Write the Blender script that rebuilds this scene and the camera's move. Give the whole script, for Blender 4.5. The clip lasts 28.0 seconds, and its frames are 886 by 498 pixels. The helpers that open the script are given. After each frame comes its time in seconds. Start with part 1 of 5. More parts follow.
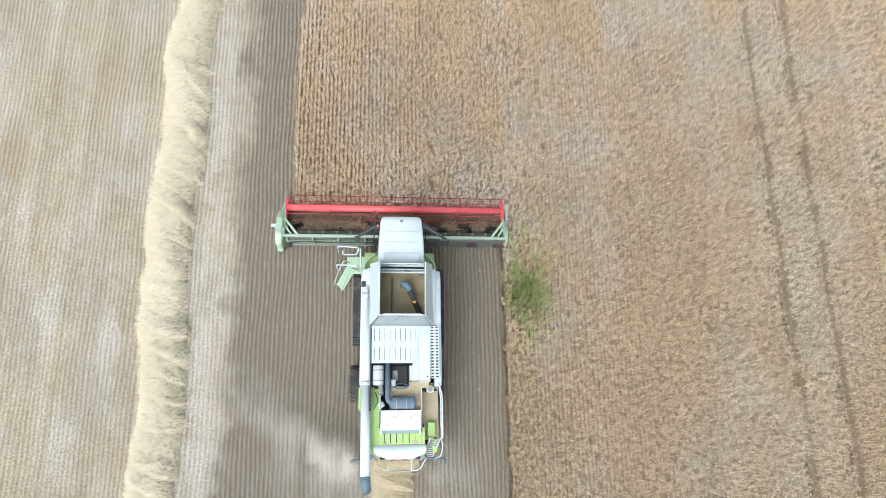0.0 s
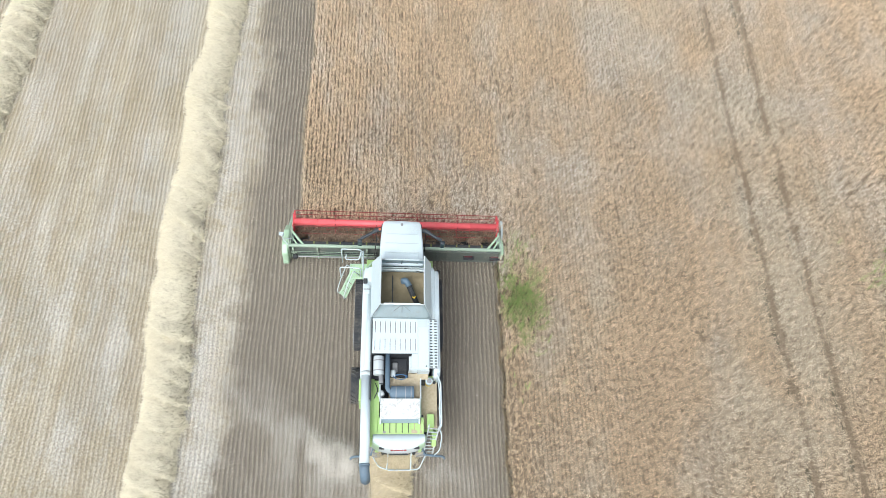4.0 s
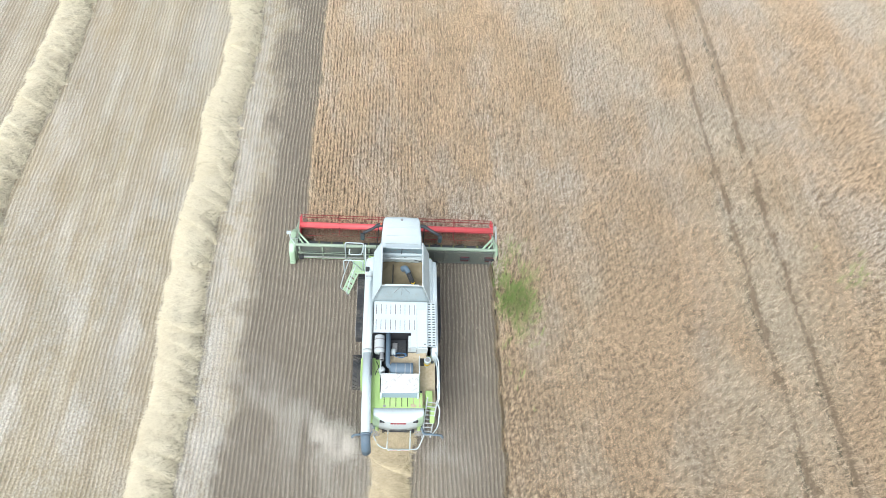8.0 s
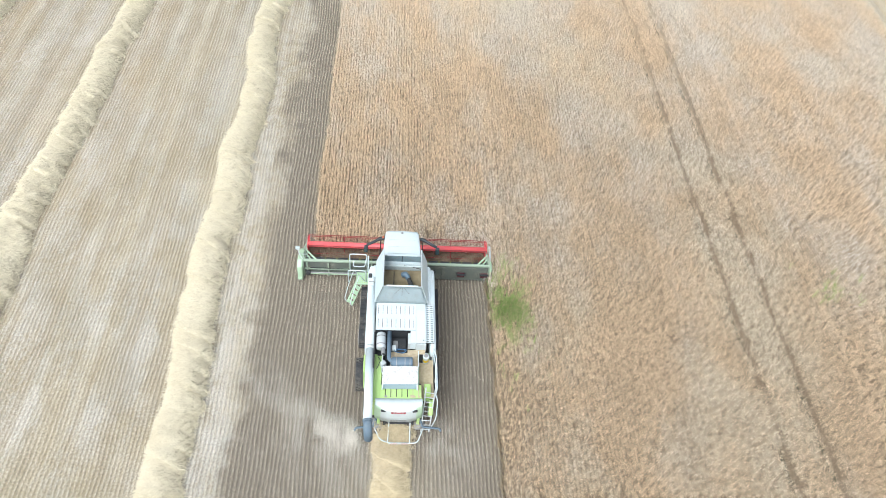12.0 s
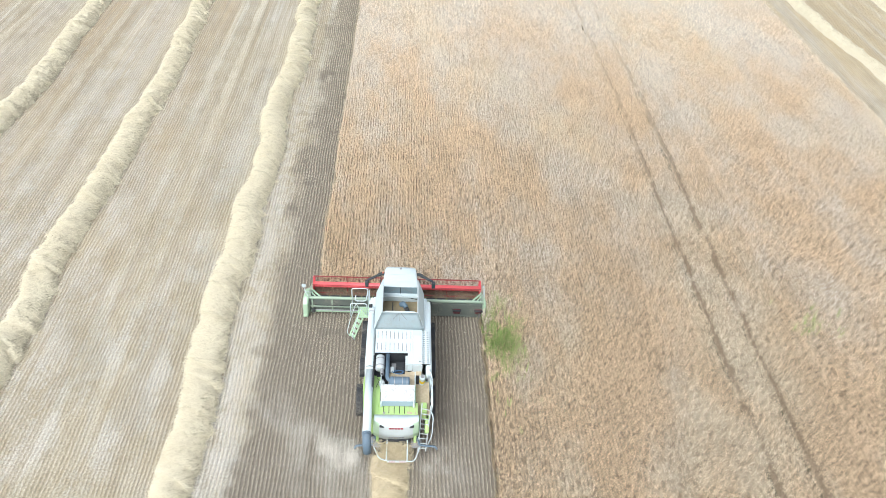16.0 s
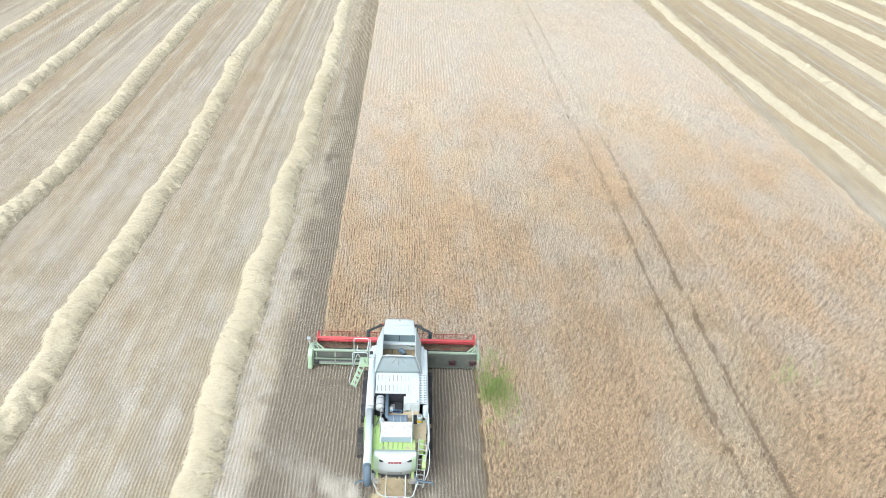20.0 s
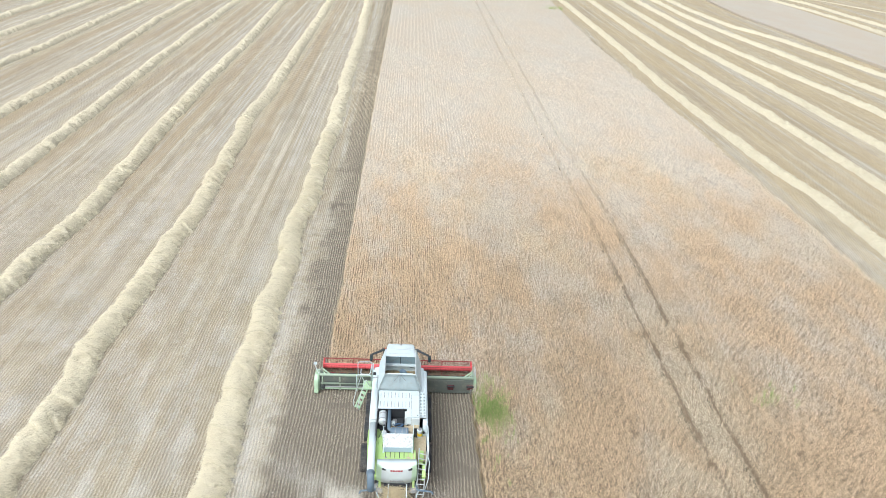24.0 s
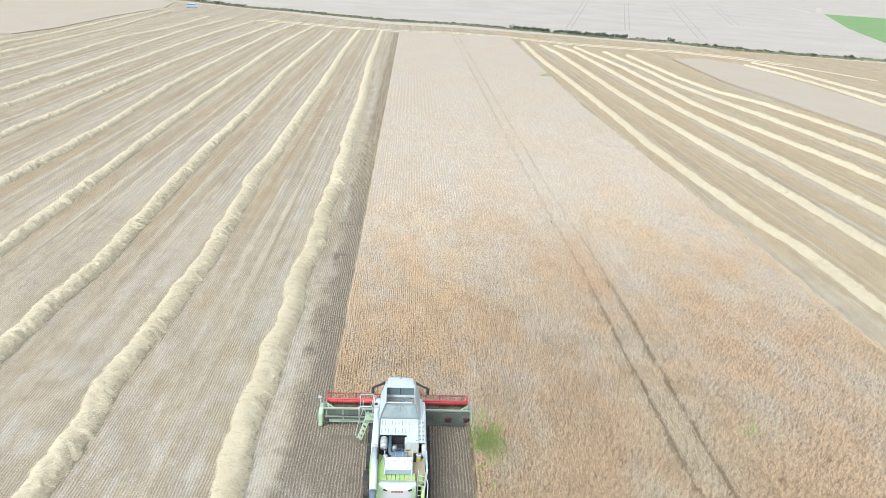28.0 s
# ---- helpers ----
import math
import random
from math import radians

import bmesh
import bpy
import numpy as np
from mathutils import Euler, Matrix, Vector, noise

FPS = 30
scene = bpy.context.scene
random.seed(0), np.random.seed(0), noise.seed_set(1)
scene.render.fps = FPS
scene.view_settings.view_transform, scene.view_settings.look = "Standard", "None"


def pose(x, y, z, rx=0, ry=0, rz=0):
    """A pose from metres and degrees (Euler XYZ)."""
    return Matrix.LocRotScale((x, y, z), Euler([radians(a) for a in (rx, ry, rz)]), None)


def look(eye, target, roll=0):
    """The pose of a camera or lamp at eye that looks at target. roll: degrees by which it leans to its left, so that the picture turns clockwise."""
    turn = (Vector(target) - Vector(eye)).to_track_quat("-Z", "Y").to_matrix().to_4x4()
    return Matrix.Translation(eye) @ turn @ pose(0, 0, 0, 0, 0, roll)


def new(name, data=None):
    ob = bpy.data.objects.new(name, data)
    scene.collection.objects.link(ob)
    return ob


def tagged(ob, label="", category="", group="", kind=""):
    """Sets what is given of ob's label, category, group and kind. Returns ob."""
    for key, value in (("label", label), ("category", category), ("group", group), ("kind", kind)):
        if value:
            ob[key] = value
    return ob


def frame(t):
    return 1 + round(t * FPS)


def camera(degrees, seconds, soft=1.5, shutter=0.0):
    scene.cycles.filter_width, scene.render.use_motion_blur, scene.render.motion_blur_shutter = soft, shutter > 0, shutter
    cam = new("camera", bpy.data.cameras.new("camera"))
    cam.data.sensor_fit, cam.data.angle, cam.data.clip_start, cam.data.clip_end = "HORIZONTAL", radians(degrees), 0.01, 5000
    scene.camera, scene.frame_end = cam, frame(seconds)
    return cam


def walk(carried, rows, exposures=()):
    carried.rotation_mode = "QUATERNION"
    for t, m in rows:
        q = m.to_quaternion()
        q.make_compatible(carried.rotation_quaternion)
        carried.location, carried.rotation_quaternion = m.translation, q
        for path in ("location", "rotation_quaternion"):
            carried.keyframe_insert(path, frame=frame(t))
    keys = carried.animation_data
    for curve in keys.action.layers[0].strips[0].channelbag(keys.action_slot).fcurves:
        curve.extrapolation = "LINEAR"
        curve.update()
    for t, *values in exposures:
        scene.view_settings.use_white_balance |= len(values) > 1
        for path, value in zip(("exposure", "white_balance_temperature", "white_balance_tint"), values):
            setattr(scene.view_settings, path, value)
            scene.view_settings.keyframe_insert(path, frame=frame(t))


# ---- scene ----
EXPO = [(0.0, 0.40, 6360, 8.5), (8.0, 0.46, 6360, 8.5), (17.0, 0.53, 6360, 8.5), (21.0, 0.45, 6360, 8.5), (28.0, 0.40, 6360, 8.5)]
cam = camera(67.32, 28.0, soft=0.75)
walk(cam, [
    (0.0, pose(-0.96, -8.02, 27.50, 15.99, -5.77, -0.89)),
    (0.5, pose(-0.93, -8.70, 27.38, 17.04, -5.76, -0.91)),
    (1.0, pose(-0.96, -9.16, 27.34, 18.35, -5.80, -0.90)),
    (1.5, pose(-0.94, -9.66, 27.42, 19.68, -5.82, -0.85)),
    (2.0, pose(-0.94, -10.21, 27.36, 21.04, -5.81, -0.87)),
    (2.5, pose(-0.92, -10.77, 27.37, 22.29, -5.77, -0.88)),
    (3.0, pose(-0.94, -11.36, 27.34, 23.45, -5.72, -0.98)),
    (3.5, pose(-0.94, -11.90, 27.30, 24.49, -5.69, -1.06)),
    (5.5, pose(-0.92, -13.82, 27.30, 27.87, -5.59, -1.20)),
    (6.0, pose(-0.92, -14.35, 27.26, 28.79, -5.56, -1.23)),
    (6.5, pose(-0.91, -14.88, 27.22, 29.72, -5.55, -1.23)),
    (7.0, pose(-0.92, -15.42, 27.19, 30.61, -5.52, -1.31)),
    (7.5, pose(-0.91, -15.92, 27.16, 31.47, -5.50, -1.35)),
    (8.0, pose(-0.88, -16.42, 27.15, 32.33, -5.48, -1.38)),
    (8.5, pose(-0.87, -16.94, 27.11, 33.21, -5.46, -1.42)),
    (9.0, pose(-0.85, -17.45, 27.12, 34.07, -5.43, -1.41)),
    (9.5, pose(-0.86, -17.94, 27.12, 34.94, -5.39, -1.49)),
    (10.0, pose(-0.85, -18.43, 27.13, 35.79, -5.37, -1.48)),
    (10.5, pose(-0.87, -18.91, 27.12, 36.65, -5.34, -1.52)),
    (11.0, pose(-0.83, -19.39, 27.14, 37.56, -5.30, -1.57)),
    (11.5, pose(-0.86, -19.87, 27.14, 38.49, -5.28, -1.61)),
    (12.0, pose(-0.83, -20.33, 27.16, 39.43, -5.23, -1.63)),
    (12.5, pose(-0.81, -20.77, 27.17, 40.40, -5.19, -1.63)),
    (14.5, pose(-0.38, -22.46, 27.16, 43.99, -4.28, -1.54)),
    (15.0, pose(-0.33, -22.91, 27.17, 45.07, -4.22, -1.59)),
    (15.5, pose(-0.30, -23.40, 27.14, 46.18, -4.20, -1.65)),
    (16.0, pose(-0.31, -23.94, 27.09, 47.27, -4.20, -1.70)),
    (16.5, pose(-0.31, -24.39, 27.07, 48.28, -4.17, -1.73)),
    (17.0, pose(-0.30, -24.87, 27.10, 49.32, -4.15, -1.73)),
    (17.5, pose(-0.29, -25.34, 27.14, 50.35, -4.10, -1.76)),
    (18.0, pose(-0.26, -25.78, 27.15, 51.38, -4.05, -1.80)),
    (18.5, pose(-0.26, -26.21, 27.15, 52.47, -4.02, -1.85)),
    (19.0, pose(-0.24, -26.66, 27.16, 53.56, -3.98, -1.91)),
    (19.5, pose(-0.22, -27.10, 27.13, 54.61, -3.94, -1.96)),
    (20.0, pose(-0.20, -27.57, 27.14, 55.67, -3.87, -1.98)),
    (20.5, pose(-0.18, -28.02, 27.20, 56.64, -3.84, -1.97)),
    (21.0, pose(-0.20, -28.49, 27.19, 57.30, -3.81, -2.03)),
    (21.5, pose(-0.22, -28.94, 27.18, 57.71, -3.80, -2.06)),
    (23.5, pose(-0.20, -30.63, 26.98, 60.51, -3.62, -2.14)),
    (24.0, pose(-0.20, -31.07, 27.00, 61.28, -3.59, -2.15)),
    (24.5, pose(-0.21, -31.52, 27.03, 61.98, -3.58, -2.20)),
    (25.0, pose(-0.24, -31.95, 27.03, 62.64, -3.57, -2.21)),
    (25.5, pose(-0.25, -32.43, 27.04, 63.28, -3.56, -2.24)),
    (26.0, pose(-0.24, -32.81, 26.99, 63.96, -3.51, -2.28)),
    (26.5, pose(-0.27, -33.21, 27.00, 64.72, -3.45, -2.33)),
    (27.0, pose(-0.26, -33.60, 27.01, 65.43, -3.43, -2.37)),
    (27.5, pose(-0.27, -34.00, 27.06, 66.09, -3.39, -2.41)),
    (28.0, pose(-0.24, -34.39, 27.08, 66.74, -3.36, -2.41)),
], exposures=EXPO)

# ---- light: bright overcast sky with a wide, weak sun ----
world = bpy.data.worlds.new("overcast_sky")
scene.world = world
world.use_nodes = True
wn = world.node_tree
wn.nodes.clear()
sky = wn.nodes.new("ShaderNodeTexSky")
sky.sky_type = "NISHITA"
sky.sun_disc = False
sky.sun_elevation = radians(52)
sky.sun_rotation = radians(215)
sky.air_density, sky.dust_density = 1.0, 4.0
hs = wn.nodes.new("ShaderNodeHueSaturation")
hs.inputs["Saturation"].default_value = 0.3
bg = wn.nodes.new("ShaderNodeBackground")
bg.inputs["Strength"].default_value = 0.15
wo = wn.nodes.new("ShaderNodeOutputWorld")
wn.links.new(sky.outputs[0], hs.inputs["Color"])
wn.links.new(hs.outputs[0], bg.inputs["Color"])
wn.links.new(bg.outputs[0], wo.inputs["Surface"])
sun_data = bpy.data.lights.new("sun", "SUN")
sun_data.energy, sun_data.angle, sun_data.color = 1.5, radians(35), (0.93, 0.985, 1.0)
sun = new("sun", sun_data)
sun.matrix_world = look((-30, -45, 70), (0, 0, 0))

# ---- materials ----
class Mat:
    """A node material under construction."""
    def __init__(self, name, rough=0.8, metal=0.0):
        self.m = bpy.data.materials.new(name)
        self.m.use_nodes = True
        self.t = self.m.node_tree
        self.b = self.t.nodes["Principled BSDF"]
        self.b.inputs["Roughness"].default_value = rough
        self.b.inputs["Metallic"].default_value = metal

    def put(self, sock, v):
        if isinstance(v, bpy.types.NodeSocket):
            self.t.links.new(v, sock)
        elif isinstance(v, (tuple, list)) and len(v) == 3 and sock.type == "RGBA":
            sock.default_value = (*v, 1)
        else:
            sock.default_value = v

    def pos(self):
        return self.t.nodes.new("ShaderNodeNewGeometry").outputs["Position"]

    def island(self):
        return self.t.nodes.new("ShaderNodeNewGeometry").outputs["Random Per Island"]

    def rnd(self):
        return self.t.nodes.new("ShaderNodeObjectInfo").outputs["Random"]

    def xyz(self, v):
        n = self.t.nodes.new("ShaderNodeSeparateXYZ")
        self.put(n.inputs[0], v)
        return n.outputs

    def scaled(self, v, s):
        n = self.t.nodes.new("ShaderNodeVectorMath")
        n.operation = "MULTIPLY"
        self.put(n.inputs[0], v)
        n.inputs[1].default_value = s
        return n.outputs[0]

    def noise(self, v, scale, detail=3.0, rough=0.55):
        n = self.t.nodes.new("ShaderNodeTexNoise")
        self.put(n.inputs["Vector"], v)
        n.inputs["Scale"].default_value, n.inputs["Detail"].default_value = scale, detail
        n.inputs["Roughness"].default_value = rough
        return n.outputs["Fac"]

    def calc(self, op, a, b=0.0, c=0.0):
        n = self.t.nodes.new("ShaderNodeMath")
        n.operation = op
        self.put(n.inputs[0], a)
        self.put(n.inputs[1], b)
        self.put(n.inputs[2], c)
        return n.outputs[0]

    def step(self, v, lo, hi, a=0.0, b=1.0):
        n = self.t.nodes.new("ShaderNodeMapRange")
        n.interpolation_type = "SMOOTHSTEP"
        for k, x in zip(("Value", "From Min", "From Max", "To Min", "To Max"), (v, lo, hi, a, b)):
            self.put(n.inputs[k], x)
        return n.outputs[0]

    def mix(self, f, a, b):
        n = self.t.nodes.new("ShaderNodeMix")
        n.data_type = "RGBA"
        self.put(n.inputs[0], f)
        self.put(n.inputs[6], a)
        self.put(n.inputs[7], b)
        return n.outputs[2]

    def bump(self, h, strength=0.4, dist=0.02):
        n = self.t.nodes.new("ShaderNodeBump")
        n.inputs["Strength"].default_value, n.inputs["Distance"].default_value = strength, dist
        self.put(n.inputs["Height"], h)
        self.put(self.b.inputs["Normal"], n.outputs[0])

    def color(self, c):
        self.put(self.b.inputs["Base Color"], c)
        return self


def paint(name, c, dirt=(0.42, 0.38, 0.31), rough=0.4, amount=0.35, metal=0.0):
    """Painted sheet metal with dust in patches and fine wear."""
    m = Mat(name, rough, metal)
    p = m.pos()
    a = m.noise(p, 1.6, 4)
    b = m.noise(p, 17.0, 3)
    d = m.calc("MULTIPLY", m.step(a, 0.42, 0.75), m.step(b, 0.3, 0.7))
    d = m.calc("MULTIPLY", d, amount)
    m.color(m.mix(d, c, dirt))
    m.put(m.b.inputs["Roughness"], m.step(a, 0.3, 0.7, rough, min(1.0, rough + 0.3)))
    m.bump(b, 0.05, 0.01)
    return m.m


def straw(name, lo, hi, big=0.5):
    """Loose plant matter: each piece its own tone, with broad patches."""
    m = Mat(name, 0.75)
    p = m.pos()
    f = m.calc("MULTIPLY_ADD", m.noise(p, big, 3), 0.9, m.calc("MULTIPLY_ADD", m.island(), 0.6, -0.28))
    m.color(m.mix(f, lo, hi))
    return m.m


def field_tone(m, p):
    """Broad patches of the ripe crop: grey-pink, tan and orange."""
    q = m.scaled(p, (1.0, 0.5, 0.0))
    a = m.noise(q, 0.13, 5, 0.62)
    b = m.noise(q, 0.55, 4, 0.6)
    c = m.noise(m.scaled(p, (1.0, 0.25, 0.0)), 2.6, 3, 0.65)
    y = m.xyz(p)[1]
    f = m.calc("MULTIPLY_ADD", b, 0.30, m.calc("MULTIPLY", a, 0.80))
    f = m.calc("MULTIPLY_ADD", c, 0.20, f)
    # the ripest stand lies just ahead of the header
    rx = m.step(m.calc("ABSOLUTE", m.calc("SUBTRACT", m.xyz(p)[0], 1.0)), 2.0, 9.0, 1.0, 0.0)
    ry = m.step(m.calc("ABSOLUTE", m.calc("SUBTRACT", y, 9.0)), 3.0, 12.0, 0.075, 0.0)
    f = m.calc("MULTIPLY_ADD", rx, ry, f)
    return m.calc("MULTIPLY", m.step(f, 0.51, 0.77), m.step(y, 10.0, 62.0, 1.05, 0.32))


CROP_PALE, CROP_ORANGE = (0.60, 0.547, 0.465), (0.595, 0.452, 0.30)


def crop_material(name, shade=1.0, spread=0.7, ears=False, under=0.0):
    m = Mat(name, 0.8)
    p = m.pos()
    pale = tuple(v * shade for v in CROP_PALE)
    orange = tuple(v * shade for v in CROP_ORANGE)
    tone = field_tone(m, p)
    g = m.calc("MULTIPLY_ADD", m.noise(p, 9.0 if ears else 16.0, 4, 0.7), spread, 1.0 - spread / 2)
    if ears:
        # every ear has its own ripeness and tone
        own = m.island()
        tone = m.calc("ADD", tone, m.calc("MULTIPLY_ADD", own, 0.5, -0.25))
        g = m.calc("MULTIPLY", g, m.calc("MULTIPLY_ADD", m.calc("FRACT", m.calc("MULTIPLY", own, 37.0)), 0.70, 0.66))
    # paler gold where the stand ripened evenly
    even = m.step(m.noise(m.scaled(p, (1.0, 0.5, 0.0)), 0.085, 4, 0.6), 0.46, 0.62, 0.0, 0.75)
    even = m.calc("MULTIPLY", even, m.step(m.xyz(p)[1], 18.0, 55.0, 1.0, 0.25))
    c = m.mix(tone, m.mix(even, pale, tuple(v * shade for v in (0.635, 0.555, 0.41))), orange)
    n = m.t.nodes.new("ShaderNodeVectorMath")
    n.operation = "SCALE"
    m.put(n.inputs[0], c)
    m.put(n.inputs["Scale"], g)
    out = n.outputs[0]
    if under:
        # shade low in the stand painted as brown mottles; the far stand is closed
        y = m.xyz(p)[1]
        gap_shade = m.mix(m.step(m.noise(p, 20.0, 4, 0.75), 0.40, 0.60), (0.10, 0.075, 0.05), (0.33, 0.255, 0.175))
        out = m.mix(m.step(y, 4.0, 46.0, under, 0.05), out, gap_shade)
    m.color(out)
    return m.m


def ground_material():
    m = Mat("stubble_soil", 0.95)
    p = m.pos()
    x, y, _ = m.xyz(p)
    wob = m.noise(m.scaled(p, (0.6, 0.25, 0.0)), 1.0, 3)
    wob = m.calc("MULTIPLY_ADD", m.calc("SUBTRACT", m.noise(m.scaled(p, (0.5, 1.0, 0.0)), 0.9, 4, 0.6), 0.5), 0.55, wob)
    ragged = m.calc("MULTIPLY", m.calc("MULTIPLY_ADD", wob, 3.2, -1.6), m.step(y, 30.0, 120.0, 1.0, 0.35))
    xr = m.calc("ADD", x, ragged)
    # drilled rows
    weave = m.calc("MULTIPLY", m.calc("SINE", m.calc("MULTIPLY_ADD", y, 0.6, m.calc("MULTIPLY", x, 0.9))), 0.035)
    weave = m.calc("MULTIPLY_ADD", m.calc("SINE", m.calc("MULTIPLY_ADD", y, 1.7, m.calc("MULTIPLY", x, -2.1))), 0.02, weave)
    row = m.calc("SINE", m.calc("MULTIPLY", m.calc("SUBTRACT", x, weave), 2 * math.pi / 0.175))
    row = m.calc("MULTIPLY_ADD", row, 0.5, 0.5)
    speck = m.noise(p, 26.0, 4, 0.7)
    blot = m.noise(m.scaled(p, (1.0, 0.55, 0.0)), 0.5, 7, 0.72)
    streak = m.noise(m.scaled(p, (1.0, 0.025, 0.0)), 1.1, 3)
    # chaff-covered stubble, pale grey to straw
    pale = m.mix(m.step(blot, 0.38, 0.60), (0.50, 0.475, 0.395), (0.775, 0.76, 0.695))
    warm = m.noise(m.scaled(p, (1.0, 0.35, 0.0)), 0.33, 6, 0.7)
    pale = m.mix(m.step(warm, 0.46, 0.58, 0.0, 0.85), pale, (0.65, 0.565, 0.395))
    pale = m.mix(m.step(m.noise(m.scaled(p, (1.0, 0.5, 0.0)), 0.9, 6, 0.75), 0.51, 0.60, 0.0, 0.7), pale, (0.43, 0.36, 0.235))
    pale = m.mix(m.step(streak, 0.51, 0.57, 0.0, 0.5), pale, (0.46, 0.385, 0.275))
    pale = m.mix(m.step(m.noise(m.scaled(p, (1.0, 0.012, 0.0)), 2.3, 2), 0.56, 0.61, 0.0, 0.35), pale, (0.77, 0.735, 0.64))
    pale = m.mix(m.step(m.noise(p, 7.0, 5, 0.75), 0.40, 0.56, 0.55, 0.0), pale, (0.36, 0.31, 0.235))
    gold = m.mix(m.step(streak, 0.44, 0.56), (0.61, 0.575, 0.49), (0.49, 0.395, 0.25))
    gold = m.mix(m.step(m.noise(m.scaled(p, (1.0, 0.02, 0.0)), 0.45, 3), 0.49, 0.56, 0.0, 0.75), gold, (0.58, 0.525, 0.42))
    gold = m.mix(m.step(m.noise(m.scaled(p, (1.0, 0.03, 0.0)), 0.8, 2), 0.57, 0.63, 0.0, 0.7), gold, (0.31, 0.245, 0.17))
    gold = m.mix(m.step(m.noise(m.scaled(p, (1.0, 0.2, 0.0)), 0.25, 6, 0.7), 0.50, 0.62, 0.0, 0.6), gold, (0.53, 0.42, 0.25))
    pale = m.mix(m.calc("MAXIMUM", m.step(y, -4.0, 50.0, 0.12, 0.78), m.step(x, 38.0, 40.0, 0.0, 0.9)), pale, gold)
    # what every pass of the machine leaves between two windrows: gold stubble, two flattened wheel tracks, grey chaff
    lane_x = m.calc("MULTIPLY_ADD", wob, 0.9, m.calc("ADD", x, m.step(x, 20.0, 21.0, 98.0 + 8.85, 98.0 + 5.55)))
    moss = m.calc("MULTIPLY", m.step(m.noise(p, 0.22, 6, 0.72), 0.48, 0.60), m.step(m.noise(p, 4.0, 4, 0.75), 0.35, 0.6, 0.15, 0.75))
    pale = m.mix(m.calc("MULTIPLY", moss, m.step(y, 20.0, 60.0, 1.0, 0.75)), pale, (0.385, 0.32, 0.20))
    ph = m.calc("FRACT", m.calc("MULTIPLY", lane_x, 1 / 9.8))
    left_side = m.calc("MAXIMUM", m.step(x, -9.6, -9.0, 1.0, 0.0), m.step(x, 39.0, 40.0))
    torn = m.step(m.noise(m.scaled(p, (1.0, 0.12, 0.0)), 0.9, 5, 0.7), 0.36, 0.56, 0.25, 1.0)
    torn = m.calc("MULTIPLY", m.calc("MULTIPLY", torn, left_side), m.step(y, 4.0, 40.0, 0.3, 1.0))

    def lane(c0, half, soft, col, amount, base):
        near = m.step(m.calc("ABSOLUTE", m.calc("SUBTRACT", ph, c0)), half, half + soft, amount, 0.0)
        return m.mix(m.calc("MULTIPLY", near, torn), base, col)
    pale = lane(0.22, 0.09, 0.07, (0.50, 0.385, 0.235), 0.7, pale)
    pale = lane(0.47, 0.05, 0.03, (0.40, 0.33, 0.225), 0.45, pale)
    pale = lane(0.76, 0.10, 0.07, (0.66, 0.62, 0.55), 0.45, pale)
    for c0 in (0.38, 0.56):
        pale = lane(c0, 0.020, 0.016, (0.76, 0.70, 0.56), 0.65, pale)
    for c0 in (0.0, 1.0):
        pale = lane(c0, 0.13, 0.04, (0.70, 0.61, 0.43), 0.5, pale)
    fine = m.noise(m.scaled(p, (1.0, 0.005, 0.0)), 4.6, 2)
    pale = m.mix(m.calc("MULTIPLY", m.step(fine, 0.49, 0.57, 0.0, 0.5), m.step(y, 5.0, 45.0, 0.2, 1.0)), pale, (0.34, 0.285, 0.20))
    pale = m.mix(m.calc("MULTIPLY", m.step(x, 38.0, 40.0, 0.0, 0.75), m.step(m.noise(m.scaled(p, (1.0, 0.05, 0.0)), 0.35, 5, 0.65), 0.40, 0.56)), pale, (0.55, 0.43, 0.245))
    # the last pass blew its chaff beside the nearest windrow
    blown = m.calc("MULTIPLY", m.step(x, -9.0, -8.2), m.step(xr, -7.1, -6.3, 1.0, 0.0))
    blown = m.calc("MULTIPLY", blown, m.step(m.noise(p, 1.1, 5, 0.7), 0.42, 0.60, 0.05, 0.65))
    blown = m.calc("MULTIPLY", blown, m.step(y, 8.0, 32.0, 1.0, 0.25))
    pale = m.mix(blown, pale, (0.74, 0.71, 0.65))
    bare = m.mix(m.step(speck, 0.35, 0.7), (0.16, 0.138, 0.113), (0.375, 0.333, 0.27))
    bare = m.mix(m.step(y, 14.0, 75.0, 0.0, 0.75), bare, m.mix(m.step(m.noise(m.scaled(p, (1.0, 0.02, 0.0)), 3.0, 3), 0.42, 0.58), (0.31, 0.255, 0.165), (0.50, 0.42, 0.28)))
    # soil under the standing crop darkened in colour, for the shade among the stems
    bare = m.mix(m.step(x, 4.7, 5.0, 0.0, 0.5), bare, (0.20, 0.165, 0.11))
    # the strip that no chaff has reached yet: beside the standing crop and behind the header
    m1 = m.step(xr, -7.3, -6.2)
    m2 = m.step(x, 37.5, 39.5, 1.0, 0.0)
    dark = m.calc("MULTIPLY", m.calc("MULTIPLY", m1, m2), m.step(y, 246.0, 250.0, 1.0, 0.0))
    trail = m.calc("MULTIPLY", m.step(y, -15.0, -7.5, 1.0, 0.0), m.step(m.calc("ABSOLUTE", xr), 1.0, 4.2, 0.75, 0.0))
    dark = m.calc("MULTIPLY", dark, m.calc("SUBTRACT", 1.0, trail))
    c = m.mix(dark, pale, bare)
    # shade between the stubble rows, painted in as near-black lines
    deep = m.calc("MULTIPLY", m.calc("SUBTRACT", 1.0, row), m.step(speck, 0.3, 0.75, 0.75, 0.15))
